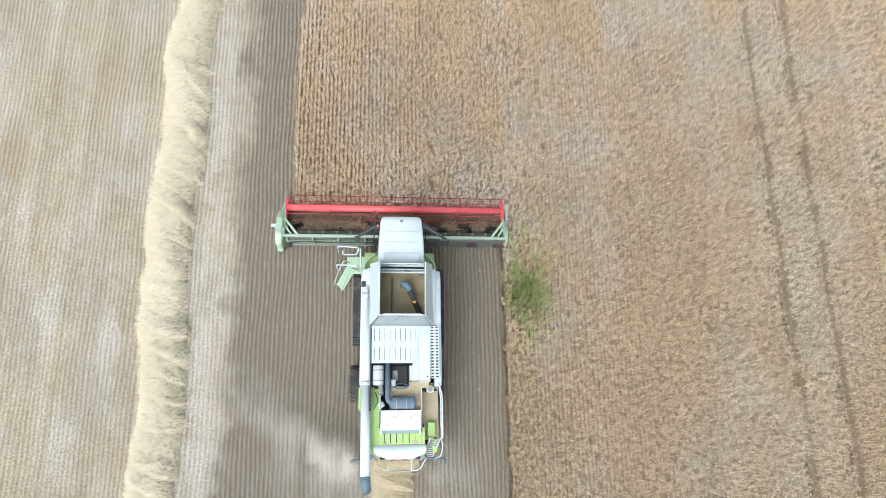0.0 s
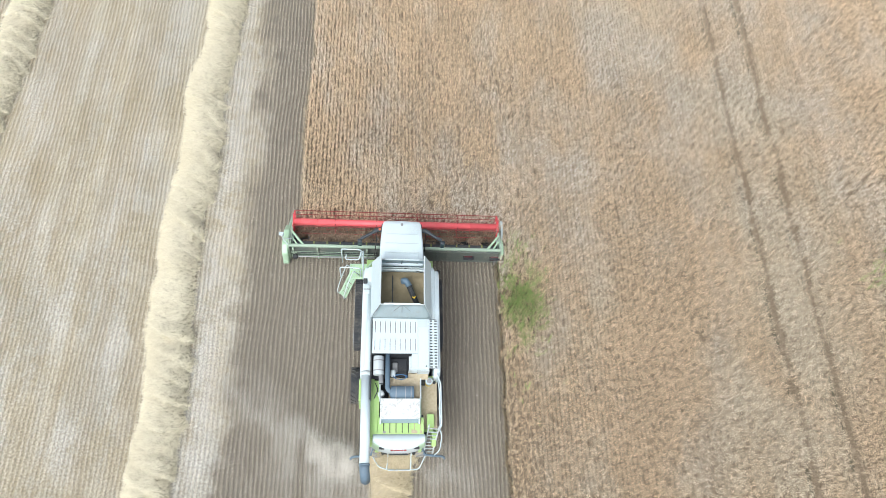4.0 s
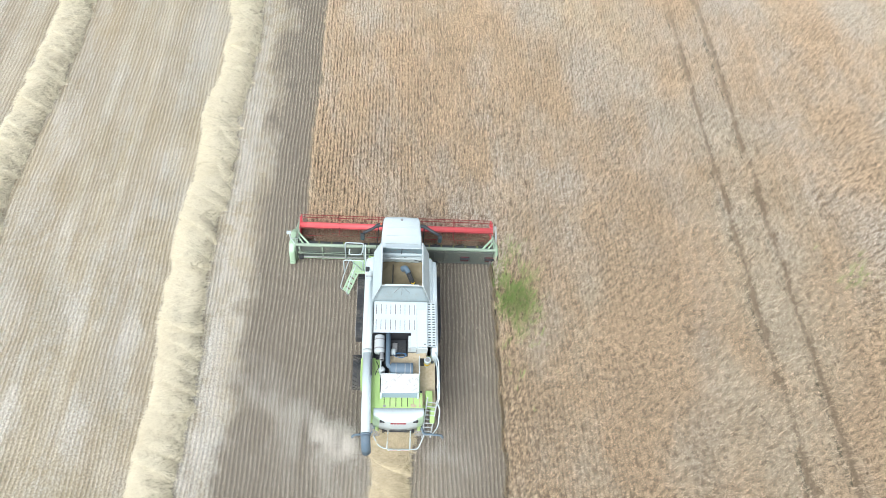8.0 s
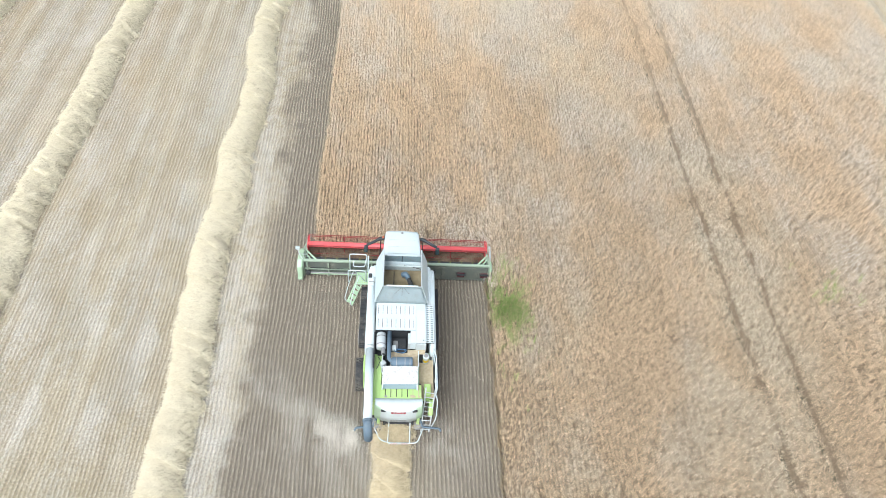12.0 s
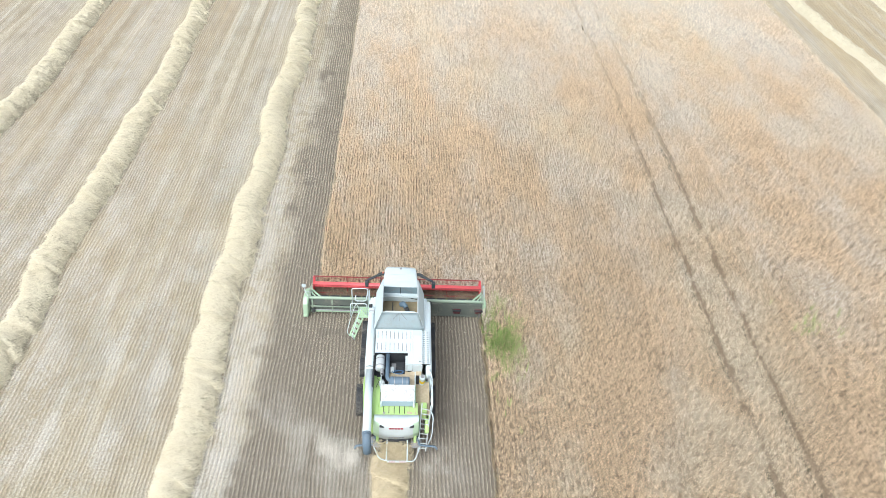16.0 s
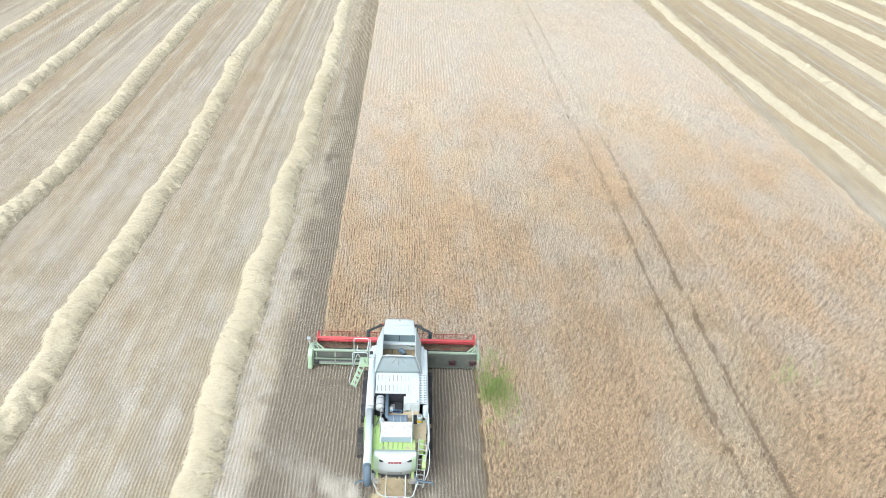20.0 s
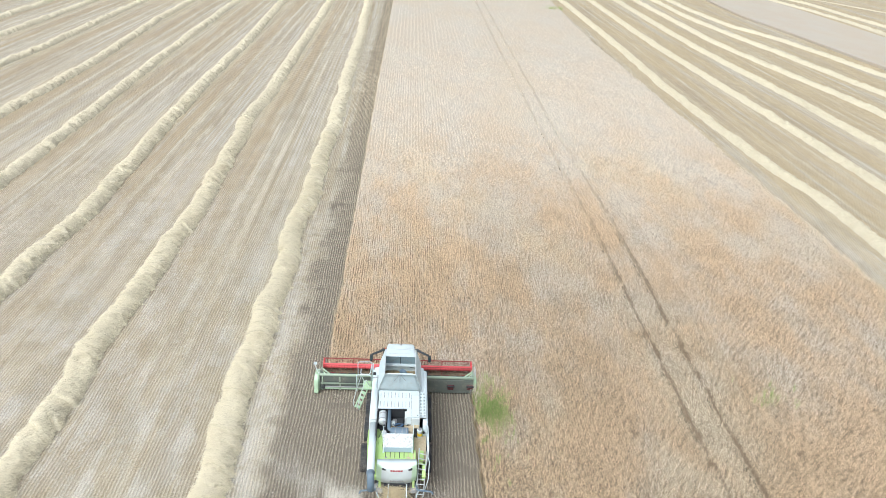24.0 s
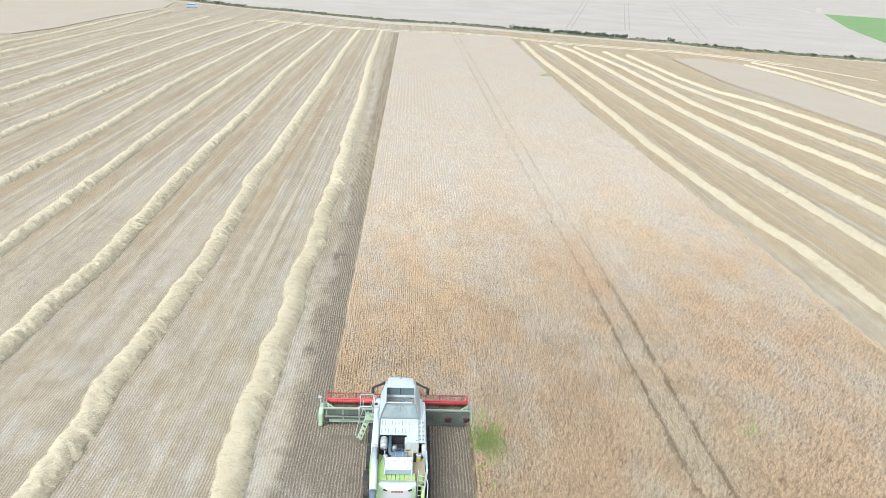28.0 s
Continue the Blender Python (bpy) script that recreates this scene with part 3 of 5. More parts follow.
LEFT_ROWS = (
    ((-37.6, 4), (-37.7, 25), (-38.2, 39), (-39.6, 77), (-40.6, 120), (-41.4, 170), (-41, 210), (-39.3, 251)),
    ((-47.5, 15), (-47.9, 44), (-48, 75), (-50.2, 110), (-50.1, 155), (-49.8, 217), (-47.6, 253)),
    ((-59.6, 30), (-59.6, 65), (-58.9, 80), (-59.4, 104), (-60, 140), (-57.8, 186), (-54.9, 256)),
    ((-68.7, 45), (-69.2, 102), (-68.9, 128), (-68.7, 166), (-67.9, 211), (-65, 260)),
    ((-77, 55), (-76.6, 116), (-77.7, 150), (-79.0, 216), (-75.9, 267)),
    ((-86.5, 65), (-87, 140), (-89, 185), (-85.5, 217), (-85.8, 269)),
    ((-101.5, 100), (-101.3, 168), (-101.5, 207), (-107.6, 285)),
    ((-110.5, 120), (-109.5, 184), (-112, 235), (-114, 298)),
)
RIGHT_ROWS = (
    ((44.4, 2), (44.4, 32), (43.3, 39), (42.5, 57), (42, 77), (42.5, 96), (42.9, 120), (42.9, 153), (42.6, 183), (44.3, 238)),
    ((54.6, 10), (53.9, 41), (53.4, 63), (52.6, 80), (51.8, 107), (51.6, 124), (52, 156), (52.2, 206), (50.5, 231)),
    ((63.6, 18), (62.9, 53), (62.3, 79), (61.2, 94), (60.4, 113), (60.3, 132), (60.6, 169), (60, 214), (56.5, 233)),
    ((74, 25), (73.6, 62), (72, 80), (69.5, 96), (67.2, 120), (67.2, 148), (67.3, 180), (63.8, 231)),
    ((83, 35), (82.2, 74), (80.5, 90), (78.4, 109), (75.6, 129), (73.4, 150), (73.7, 172), (72.5, 220)),
    ((92.3, 40), (91.4, 90), (88.6, 112), (85.8, 127), (81, 140), (79, 162), (79.2, 188), (79, 213)),
    ((121, 75), (122, 131), (123.4, 156), (122.3, 180), (118.7, 203)),
    ((133, 95), (132, 148), (130.4, 166), (130, 194), (125.5, 212)),
)
for i, pts in enumerate(LEFT_ROWS):
    windrow(polyline(pts), pts[0][1], pts[-1][1], 0.26, 1.0, 0.46, 10 + i, 11, 100 if i < 3 else 40)
for i, pts in enumerate(RIGHT_ROWS):
    windrow(polyline(pts), pts[0][1], pts[-1][1], 0.24, 0.92, 0.46, 30 + i, 11, 100 if i < 3 else 40)
for line, sd in ((LINE_A, 1), (LINE_B, 2)):
    windrow(line, -45, -14, 0.3, 1.0, 0.45, sd, 13, 30)
windrow(polyline([(-0.3, -60), (-0.3, -7.5)]), -24, -8.4, 0.09, 0.95, 0.36, 50, 21, 1200, mound=M_FRESH, loose=M_FRESH)


# ---- shapes ----
def add_box(bm, lo, hi, bevel=0.0, turn=None):
    """A box from corner to corner; bevel rounds its edges; turn: a matrix about its centre."""
    size = [b - a for a, b in zip(lo, hi)]
    mid = [(a + b) / 2 for a, b in zip(lo, hi)]
    m = Matrix.Translation(mid) @ (turn or Matrix()) @ Matrix.Diagonal((*size, 1))
    vs = bmesh.ops.create_cube(bm, size=1, matrix=m)["verts"]
    if bevel:
        es = list({e for v in vs for e in v.link_edges})
        bmesh.ops.bevel(bm, geom=es, offset=bevel, segments=2, affect="EDGES", profile=0.5)
    return bm


def box(lo, hi, bevel=0.0, turn=None):
    return add_box(bmesh.new(), lo, hi, bevel, turn)


def add_tube(bm, pts, r, seg=10, closed=False, caps=True):
    """A round tube along points; r: one radius, or one for each point."""
    pts = [Vector(p) for p in pts]
    n = len(pts)
    rs = r if isinstance(r, (list, tuple)) else [r] * n
    rings = []
    up = None
    for i, p in enumerate(pts):
        a = pts[(i - 1) % n] if (i or closed) else p
        b = pts[(i + 1) % n] if (i < n - 1 or closed) else p
        d = (b - a).normalized()
        if up is None:
            up = Vector((0, 0, 1)) if abs(d.z) < 0.9 else Vector((1, 0, 0))
        side = d.cross(up).normalized()
        up = side.cross(d).normalized()
        rings.append([bm.verts.new(p + (side * math.cos(k * 2 * math.pi / seg) + up * math.sin(k * 2 * math.pi / seg)) * rs[i])
                      for k in range(seg)])
    for i in range(n if closed else n - 1):
        a, b = rings[i], rings[(i + 1) % n]
        for k in range(seg):
            bm.faces.new((a[k], a[(k + 1) % seg], b[(k + 1) % seg], b[k]))
    if caps and not closed:
        bm.faces.new(rings[0][::-1])
        bm.faces.new(rings[-1])
    return bm


def tube(pts, r, seg=10, closed=False):
    return add_tube(bmesh.new(), pts, r, seg, closed)


def rounded(pts, r=0.08, k=4, closed=False):
    """The same line with rounded corners."""
    out, n = [], len(pts)
    pts = [Vector(p) for p in pts]
    for i, p in enumerate(pts):
        if not closed and i in (0, n - 1):
            out.append(p)
            continue
        a, b = pts[(i - 1) % n], pts[(i + 1) % n]
        u = p + (a - p).normalized() * min(r, (a - p).length / 2.1)
        w = p + (b - p).normalized() * min(r, (b - p).length / 2.1)
        for j in range(k + 1):
            t = j / k
            out.append(u * (1 - t) ** 2 + p * 2 * t * (1 - t) + w * t * t)
    return out


def prism(profile, x0, x1, bevel=0.0):
    """A profile of (y, z) points drawn out from x0 to x1."""
    bm = bmesh.new()
    a = [bm.verts.new((x0, y, z)) for y, z in profile]
    b = [bm.verts.new((x1, y, z)) for y, z in profile]
    bm.faces.new(a)
    bm.faces.new(b[::-1])
    for i in range(len(profile)):
        j = (i + 1) % len(profile)
        bm.faces.new((a[i], b[i], b[j], a[j]))
    bmesh.ops.recalc_face_normals(bm, faces=bm.faces)
    if bevel:
        bmesh.ops.bevel(bm, geom=list(bm.edges), offset=bevel, segments=2, affect="EDGES", profile=0.5)
    return bm


def plate(quad, thick):
    """A flat sheet through four corners with a thickness along its normal."""
    q = [Vector(p) for p in quad]
    n = (q[1] - q[0]).cross(q[3] - q[0]).normalized() * thick
    bm = bmesh.new()
    a = [bm.verts.new(p) for p in q]
    b = [bm.verts.new(p - n) for p in q]
    bm.faces.new(a)
    bm.faces.new(b[::-1])
    for i in range(4):
        j = (i + 1) % 4
        bm.faces.new((a[j], a[i], b[i], b[j]))
    bmesh.ops.recalc_face_normals(bm, faces=bm.faces)
    return bm


def disc_stack(steps, axis, at, seg=32):
    """A turned body: (radius, offset) steps along an axis."""
    ax = {"x": Vector((1, 0, 0)), "y": Vector((0, 1, 0)), "z": Vector((0, 0, 1))}[axis]
    u = Vector((0, 0, 1)) if axis != "z" else Vector((1, 0, 0))
    w = ax.cross(u)
    bm = bmesh.new()
    rings = [[bm.verts.new(Vector(at) + ax * o + (u * math.cos(k * 2 * math.pi / seg) + w * math.sin(k * 2 * math.pi / seg)) * max(r, 0.001))
              for k in range(seg)] for r, o in steps]
    for a, b in zip(rings, rings[1:]):
        for k in range(seg):
            bm.faces.new((a[k], a[(k + 1) % seg], b[(k + 1) % seg], b[k]))
    bm.faces.new(rings[0][::-1])
    bm.faces.new(rings[-1])
    bmesh.ops.recalc_face_normals(bm, faces=bm.faces)
    return bm


def slotted(x0, x1, y0, y1, z, nx, ny, gap, margin, thick=0.035):
    """A sheet with nx by ny real slots cut through it."""
    w, dy = (x1 - x0) / nx, (y1 - y0) / ny
    xs, ys = [x0], [y0]
    for i in range(nx):
        xs += [x0 + (i + 0.5) * w - gap / 2, x0 + (i + 0.5) * w + gap / 2]
    for j in range(ny):
        ys += [y0 + j * dy + margin / 2, y0 + (j + 1) * dy - margin / 2]
    xs.append(x1)
    ys.append(y1)
    bm = bmesh.new()
    vs = [[bm.verts.new((x, y, z)) for y in ys] for x in xs]
    for i in range(len(xs) - 1):
        for j in range(len(ys) - 1):
            if not (i % 2 and j % 2):
                bm.faces.new((vs[i][j], vs[i + 1][j], vs[i + 1][j + 1], vs[i][j + 1]))
    out = bmesh.ops.extrude_face_region(bm, geom=list(bm.faces), use_keep_orig=True)
    low = [v for v in out["geom"] if isinstance(v, bmesh.types.BMVert)]
    bmesh.ops.translate(bm, vec=(0, 0, -thick), verts=low)
    bmesh.ops.recalc_face_normals(bm, faces=bm.faces)
    return bm


def heap(x0, x1, y0, y1, z, amp, seed, step=0.06):
    """A bumpy layer of loose chaff or grain."""
    xs, ys = np.arange(x0, x1 + step / 2, step), np.arange(y0, y1 + step / 2, step)
    gx, gy = np.meshgrid(xs, ys, indexing="ij")
    gz = z + amp * (vnoise(gx * 2.2, gy * 2.2, seed) - 0.3) + amp * 0.35 * (vnoise(gx * 9, gy * 9, seed + 1) - 0.5)
    bm = bmesh.new()
    vs = [[bm.verts.new((gx[i, j], gy[i, j], gz[i, j])) for j in range(len(ys))] for i in range(len(xs))]
    for i in range(len(xs) - 1):
        for j in range(len(ys) - 1):
            bm.faces.new((vs[i][j], vs[i + 1][j], vs[i + 1][j + 1], vs[i][j + 1]))
    return bm
# headland swaths along the far end
for i, (pts, w) in enumerate([([(268, -66), (257, -30), (254, -6), (260, 18), (255, 41), (241, 62), (237, 84), (234, 106), (223, 124), (205, 141), (180, 153)], 0.4),
                              ([(274, -66), (262, -30), (259, -6), (264, 18), (259, 41), (246, 62), (242, 84), (239, 106), (228, 126), (212, 141)], 0.3)]):
    windrow(polyline(pts), pts[0][1], pts[-1][1], 0.5, w, 0.13, 60 + i, 9, 0, True)

# ---- distance ----
M_FAR_FIELD = straw("far_pale_crop", (0.345, 0.305, 0.26), (0.53, 0.505, 0.47), 0.03)
M_MEADOW = straw("meadow", (0.15, 0.285, 0.10), (0.25, 0.40, 0.19), 0.05)
M_FAINT = straw("far_wheel_track", (0.33, 0.30, 0.265), (0.41, 0.38, 0.34), 0.05)
M_DIRT = straw("dry_track", (0.46, 0.42, 0.36), (0.55, 0.51, 0.45), 0.08)
slab("standing_crop_block", [(-420, 176), (-119, 178), (-116, 200), (-118, 251), (-116, 303), (-124, 345), (-420, 520)], 0.22, M_FAR_CROP,
     "pale ripe crop standing beyond the stubble")
slab("standing_crop_block", [(96, 40), (118, 40), (118.5, 127), (118, 170), (116, 202), (108, 213), (94.2, 208), (91, 158), (93.2, 133), (94.4, 110), (95.4, 93)], 0.5, M_FAR_CROP, "strip of ripe crop standing between windrows")
slab("far_field", [(-900, 640), (-123, 366), (-57, 334), (-10, 307), (20, 311), (50, 300), (117, 279), (200, 250), (700, 70), (2300, 60),
                   (2300, 2300), (-2300, 2300), (-2300, 1100)], 0.06, M_FAR_FIELD, "wide pale ripe field behind the hedge")
slab("meadow", [(454, 723), (512, 703), (760, 620), (720, 330), (262, 330), (270, 349), (295.5, 407), (326, 474)], 0.09, M_MEADOW, "fresh green meadow beside pale fields")
slab("field_track", [(499, 888), (457, 776), (440, 730), (444, 728), (462, 772), (478, 769), (568, 922), (562, 926), (476, 776), (464, 778), (503, 886)], 0.085, M_DIRT, "pale dry track beside the meadow", "field margin")
slab("field_track", [(-126, 349), (-60, 316), (-12, 286), (20, 289), (60, 279), (118, 262), (200, 235), (700, 50), (700, 62), (200, 246), (118, 274), (50, 296),
                     (20, 306), (-10, 302), (-57, 329), (-123, 361)], 0.03, M_DIRT, "dry pale field margin before the hedge", "field margin")
for x0, y0, x1, y1, w in ((78, 315, 184, 714, 0.7), (81, 317, 190, 718, 0.7), (115, 336, 223, 701, 0.7), (118, 338, 229, 706, 0.7),
                          (143, 305, 297, 779, 0.7), (147, 304, 304, 776, 0.7), (217, 430, 400, 915, 0.7), (221, 428, 406, 912, 0.7)):
    d = Vector((y1 - y0, x0 - x1)).normalized() * w / 2
    slab("tramline", [(x0 - d.x, y0 - d.y), (x0 + d.x, y0 + d.y), (x1 + d.x, y1 + d.y), (x1 - d.x, y1 - d.y)], 0.075, M_FAINT, "faint wheel track in the far crop", "wheel track")


# ---- hedge ----
def bush_proto(k, leaves, rng):
    """Variants of a shrub: leaf sprays filling an uneven dome."""
    out = []
    for _ in range(k):
        vs = []
        lumps = [(rng.normal(0, 0.35), rng.normal(0, 0.3), rng.uniform(0.35, 0.75), rng.uniform(0.3, 0.5)) for _ in range(6)]
        for _ in range(leaves):
            lx, ly, lz, lr = lumps[rng.integers(0, 6)]
            d = rng.normal(0, 1, 3)
            d /= np.linalg.norm(d)
            c = np.array([lx, ly, lz]) + d * lr * rng.uniform(0.6, 1.05)
            c[2] = max(c[2], 0.03)
            u = rng.normal(0, 1, 3)
            u /= np.linalg.norm(u)
            w = np.cross(u, rng.normal(0, 1, 3))
            w /= np.linalg.norm(w)
            s = rng.uniform(0.07, 0.13)
            vs += [c - u * s, c + w * s * 0.7, c + u * s, c - w * s * 0.7]
        out.append(vs)
    return np.array(out), np.arange(leaves * 4).reshape(-1, 4)


hedge_y = polyline([(366, -135), (360.5, -123), (336, -87), (327, -57), (303, -10), (306, 20), (295, 50), (281.5, 86), (274, 117), (257, 139), (250.5, 168), (245.5, 199), (190, 350), (62, 700)])
bp, bq = bush_proto(5, 320, rng)


def bush(x, size, tall, label, dy=0.0):
    v = bp[int(rng.integers(0, 5))] * np.array([size, size * 0.8, tall])
    c, s = math.cos(x), math.sin(x)
    v = np.stack([v[:, 0] * c - v[:, 1] * s, v[:, 0] * s + v[:, 1] * c, v[:, 2]], 1)
    root = thing("bush", label, "bush", "bushes of the field hedge", (x, float(hedge_y(x)) + dy, 0))
    crown = raw_mesh("crown", v, bq, M_LEAF)
    crown.parent = root
    part("trunk", tube([(0, 0, 0), (0.05, 0, tall * 0.4), (0.15, 0.1, tall * 0.7)], [0.12, 0.08, 0.03], 6), M_DIRT, root)
    return root


for x in np.arange(-120, -84, 2.6):
    bush(x + rng.uniform(-1, 1), rng.uniform(1.6, 2.6), rng.uniform(0.9, 1.7), "low dark green hedge bush", rng.uniform(-1, 1))
for x in np.arange(-74, 45, 2.4):
    bush(x + rng.uniform(-1, 1), rng.uniform(1.5, 2.3), rng.uniform(0.7, 1.25), "low thin hedge bush", rng.uniform(-0.8, 0.8))
for x in np.arange(48, 100, 2.1):
    bush(x + rng.uniform(-0.8, 0.8), rng.uniform(2.0, 2.8), rng.uniform(1.5, 2.2), "dense dark green hedge bush", rng.uniform(-0.8, 0.8))
for x in np.arange(102, 240, 2.5):
    bush(x + rng.uniform(-1, 1), rng.uniform(1.9, 2.6), rng.uniform(0.8, 1.4), "low dark green hedge bush", rng.uniform(-0.8, 0.8))
for x, sz in ((117.5, 2.6), (133, 2.0), (141, 1.9), (186, 2.2), (-4, 1.6)):
    bush(x, sz, sz * 0.85, "taller round hedge bush", 0.5)
n = 5000
gx = rng.uniform(-128, 260, n)
gy = hedge_y(gx) + rng.normal(-1.5, 1.3, n)
gp = np.array([[(-0.25, 0, 0), (0.25, 0, 0), (0.3 + a, 0.1, 0.5), (-0.2 + a, 0.1, 0.45)] for a in (-0.2, 0, 0.2)])
verge = scatter("verge_grass", gp, np.arange(4).reshape(1, 4), np.stack([gx, gy, 0 * gx], 1), rng.uniform(0, 6.28, n), rng.uniform(0.8, 1.8, n), M_GRASS, 0.2, rng)
tagged(verge, "rough grass along the hedge foot", "grass", kind="stuff")

# ---- van parked at the field's far corner ----
M_VAN = paint("pale_blue_paint", (0.42, 0.60, 0.80), amount=0.1)
van = thing("van", "pale blue van parked on the stubble headland", "van", at=(-106, 313.5, 0.0))
van.rotation_euler = (0, 0, 0.35)
part("body", prism([(-0.9, 0.35), (0.9, 0.35), (0.95, 1.0), (0.85, 1.35), (-0.85, 1.35), (-0.95, 1.0)], -2.6, 2.6, 0.05), M_VAN, van)
part("roof", prism([(-0.82, 1.35), (0.82, 1.35), (0.72, 2.05), (-0.72, 2.05)], -2.4, 1.2, 0.08), M_WHITE, van)
for s in (-1, 1):
    for x in (-1.8, -0.6, 0.6):
        part("window", box((x - 0.45, s * 0.80 - 0.03, 1.42), (x + 0.45, s * 0.80 + 0.03, 1.85), 0.02), M_GLASS, van)
    for x in (-1.7, 1.7):
        w = part("wheel", disc_stack([(0.34, -0.1), (0.36, 0), (0.34, 0.1)], "y", (x, s * 0.82, 0.36), 18), M_RUBBER, van)
        part("rim", disc_stack([(0.2, -0.11), (0.2, 0.11)], "y", (x, s * 0.82, 0.36), 14), M_CHROME, w)
part("windscreen", plate([(1.25, -0.7, 1.95), (1.25, 0.7, 1.95), (1.75, 0.75, 1.38), (1.75, -0.75, 1.38)], 0.03), M_GLASS, van)

# ---- weeds ----
def weeds(cx, cy, rx, ry, n, label):
    gx, gy = cx + rng.normal(0, rx, n), cy + rng.normal(0, ry, n)
    ok = (gx > 4.45) & (vnoise(gx * 1.7, gy * 1.7, 41) > 0.4)
    gx, gy = gx[ok], gy[ok]
    wp = []
    for _ in range(12):
        vs = []
        for _ in range(5):
            a = rng.uniform(0, 6.28)
            d = np.array([math.cos(a), math.sin(a), 0])
            sd = np.array([-d[1], d[0], 0]) * 0.010
            b = np.array([*rng.normal(0, 0.03, 2), 0.4])
            t = b + d * rng.uniform(0.06, 0.16) + np.array([0, 0, rng.uniform(0.3, 0.5)])
            vs += [b - sd, b + sd, t + sd * 0.6, t - sd * 0.6]
        wp.append(vs)
    ob = scatter("green_weeds", np.array(wp), np.arange(20).reshape(-1, 4), np.stack([gx, gy, 0 * gx], 1), rng.uniform(0, 6.28, gx.size),
                 rng.uniform(0.9, 1.2, gx.size), M_WEED, 0.1, rng)
    tagged(ob, label, "weeds", kind="stuff")


weeds(5.35, -1.8, 0.5, 0.95, 560, "patch of green weeds in the ripe crop")
weeds(5.3, -2.6, 0.7, 1.6, 260, "thin green weeds along the cut edge")
weeds(23.0, -0.3, 0.9, 0.7, 60, "few green weeds in the ripe crop")
weeds(37.0, 149, 1.2, 1.6, 300, "few green weeds in the ripe crop")

# ---- combine harvester ----
combine = thing("combine_harvester", "white and lime green combine harvester cutting ripe cereal", "combine harvester")


def part_on(owner):
    return lambda name, bm, material, label="", smooth=False: part(name, bm, material, owner, label, smooth)


P = part_on(combine)
M_GRAIN = straw("grain", (0.20, 0.16, 0.095), (0.34, 0.275, 0.17), 3.0)
M_PILE = straw("chaff_pile", (0.40, 0.33, 0.215), (0.64, 0.55, 0.41), 11.0)
M_LENS = paint("red_lens", (0.10, 0.018, 0.026), rough=0.2, amount=0.3)
M_AMBER = paint("amber_lens", (0.62, 0.16, 0.08), rough=0.25, amount=0.1)
M_YELLOW = paint("yellow_label", (0.75, 0.52, 0.03), amount=0.1)
M_SLATE = paint("dark_slate_plastic", (0.035, 0.045, 0.055), amount=0.1)
M_CLIP = paint("olive_plastic", (0.17, 0.19, 0.05), amount=0.3)
M_BLUE = paint("blue_hose", (0.05, 0.15, 0.30), amount=0.1)
M_MARK_RED = paint("red_lettering", (0.36, 0.05, 0.06), amount=0.05)
M_CHEVRON = paint("faded_red_paint", (0.52, 0.22, 0.22), amount=0.3)
M_PANEL = paint("light_grey_panel", (0.54, 0.61, 0.63), amount=0.35)
M_HOOD = paint("pale_green_paint", (0.455, 0.635, 0.455), amount=0.35)
M_WALL = paint("dark_grey_green_paint", (0.125, 0.145, 0.13), amount=0.45)
M_FLAP = paint("blue_grey_panel", (0.25, 0.345, 0.385), amount=0.3)

# lower body and the white side panels
P("chassis", prism([(-1.6, 0.75), (-8.0, 0.9), (-8.35, 1.6), (-8.3, 2.3), (-6.4, 2.5), (-6.2, 3.0), (-1.9, 3.0), (-1.4, 2.2)], -1.05, 1.05), M_DARK)
for s, nm in ((-1, "side_panel"), (1, "side_panel")):
    x0 = 1.22 if s > 0 else -1.47
    bm = prism([(-1.85, 2.0), (-6.15, 1.55), (-6.2, 3.30), (-5.9, 3.46), (-2.3, 3.46), (-1.95, 3.30)], x0, x0 + 0.25, 0.07)
    side = P(nm, bm, M_WHITE, "", True)
    part("lower_skirt", prism([(-1.95, 1.15), (-6.0, 0.95), (-6.1, 1.54), (-1.9, 1.98)], x0 + 0.02, x0 + 0.22, 0.03), M_PALEGREEN, side)
# shoulders that close the top between panels and tank
P("shoulder", box((1.02, -4.05, 3.30), (1.30, -1.95, 3.50), 0.06), M_WHITE, "", True)
P("shoulder", box((-1.42, -2.55, 3.22), (-1.05, -1.92, 3.46), 0.08), M_WHITE, "", True)
P("front_bulkhead", box((-1.25, -1.98, 2.0), (1.25, -1.90, 3.45), 0.02), M_WHITE)

# cab
cab = P("cab", prism([(-0.12, 1.75), (-0.02, 2.2), (0.02, 3.42), (-1.78, 3.42), (-1.78, 1.75)], -0.78, 0.78, 0.05), M_GLASS, "dark tinted cab glass")
for x in (-0.78, 0.78):
    for y in (-0.02, -1.2, -1.74):
        part("pillar", box((x - 0.03, y - 0.035, 1.75), (x + 0.03, y + 0.035, 3.44), 0.012), M_DARK, cab)
part("cab_floor", box((-0.85, -1.8, 1.62), (0.85, 0.02, 1.76), 0.03), M_DARK, cab)
bm = bmesh.new()
for y, w, z in ((0.10, 0.66, 3.50), (0.06, 0.74, 3.56), (-0.10, 0.79, 3.61), (-0.9, 0.85, 3.64), (-1.6, 0.87, 3.62), (-1.85, 0.86, 3.56)):
    for x, dz in ((-1.0, -0.16), (-0.97, -0.03), (-0.9, 0.0), (0, 0.03), (0.9, 0.0), (0.97, -0.03), (1.0, -0.16)):
        bm.verts.new((x * w, y, z + dz))
bm.verts.ensure_lookup_table()
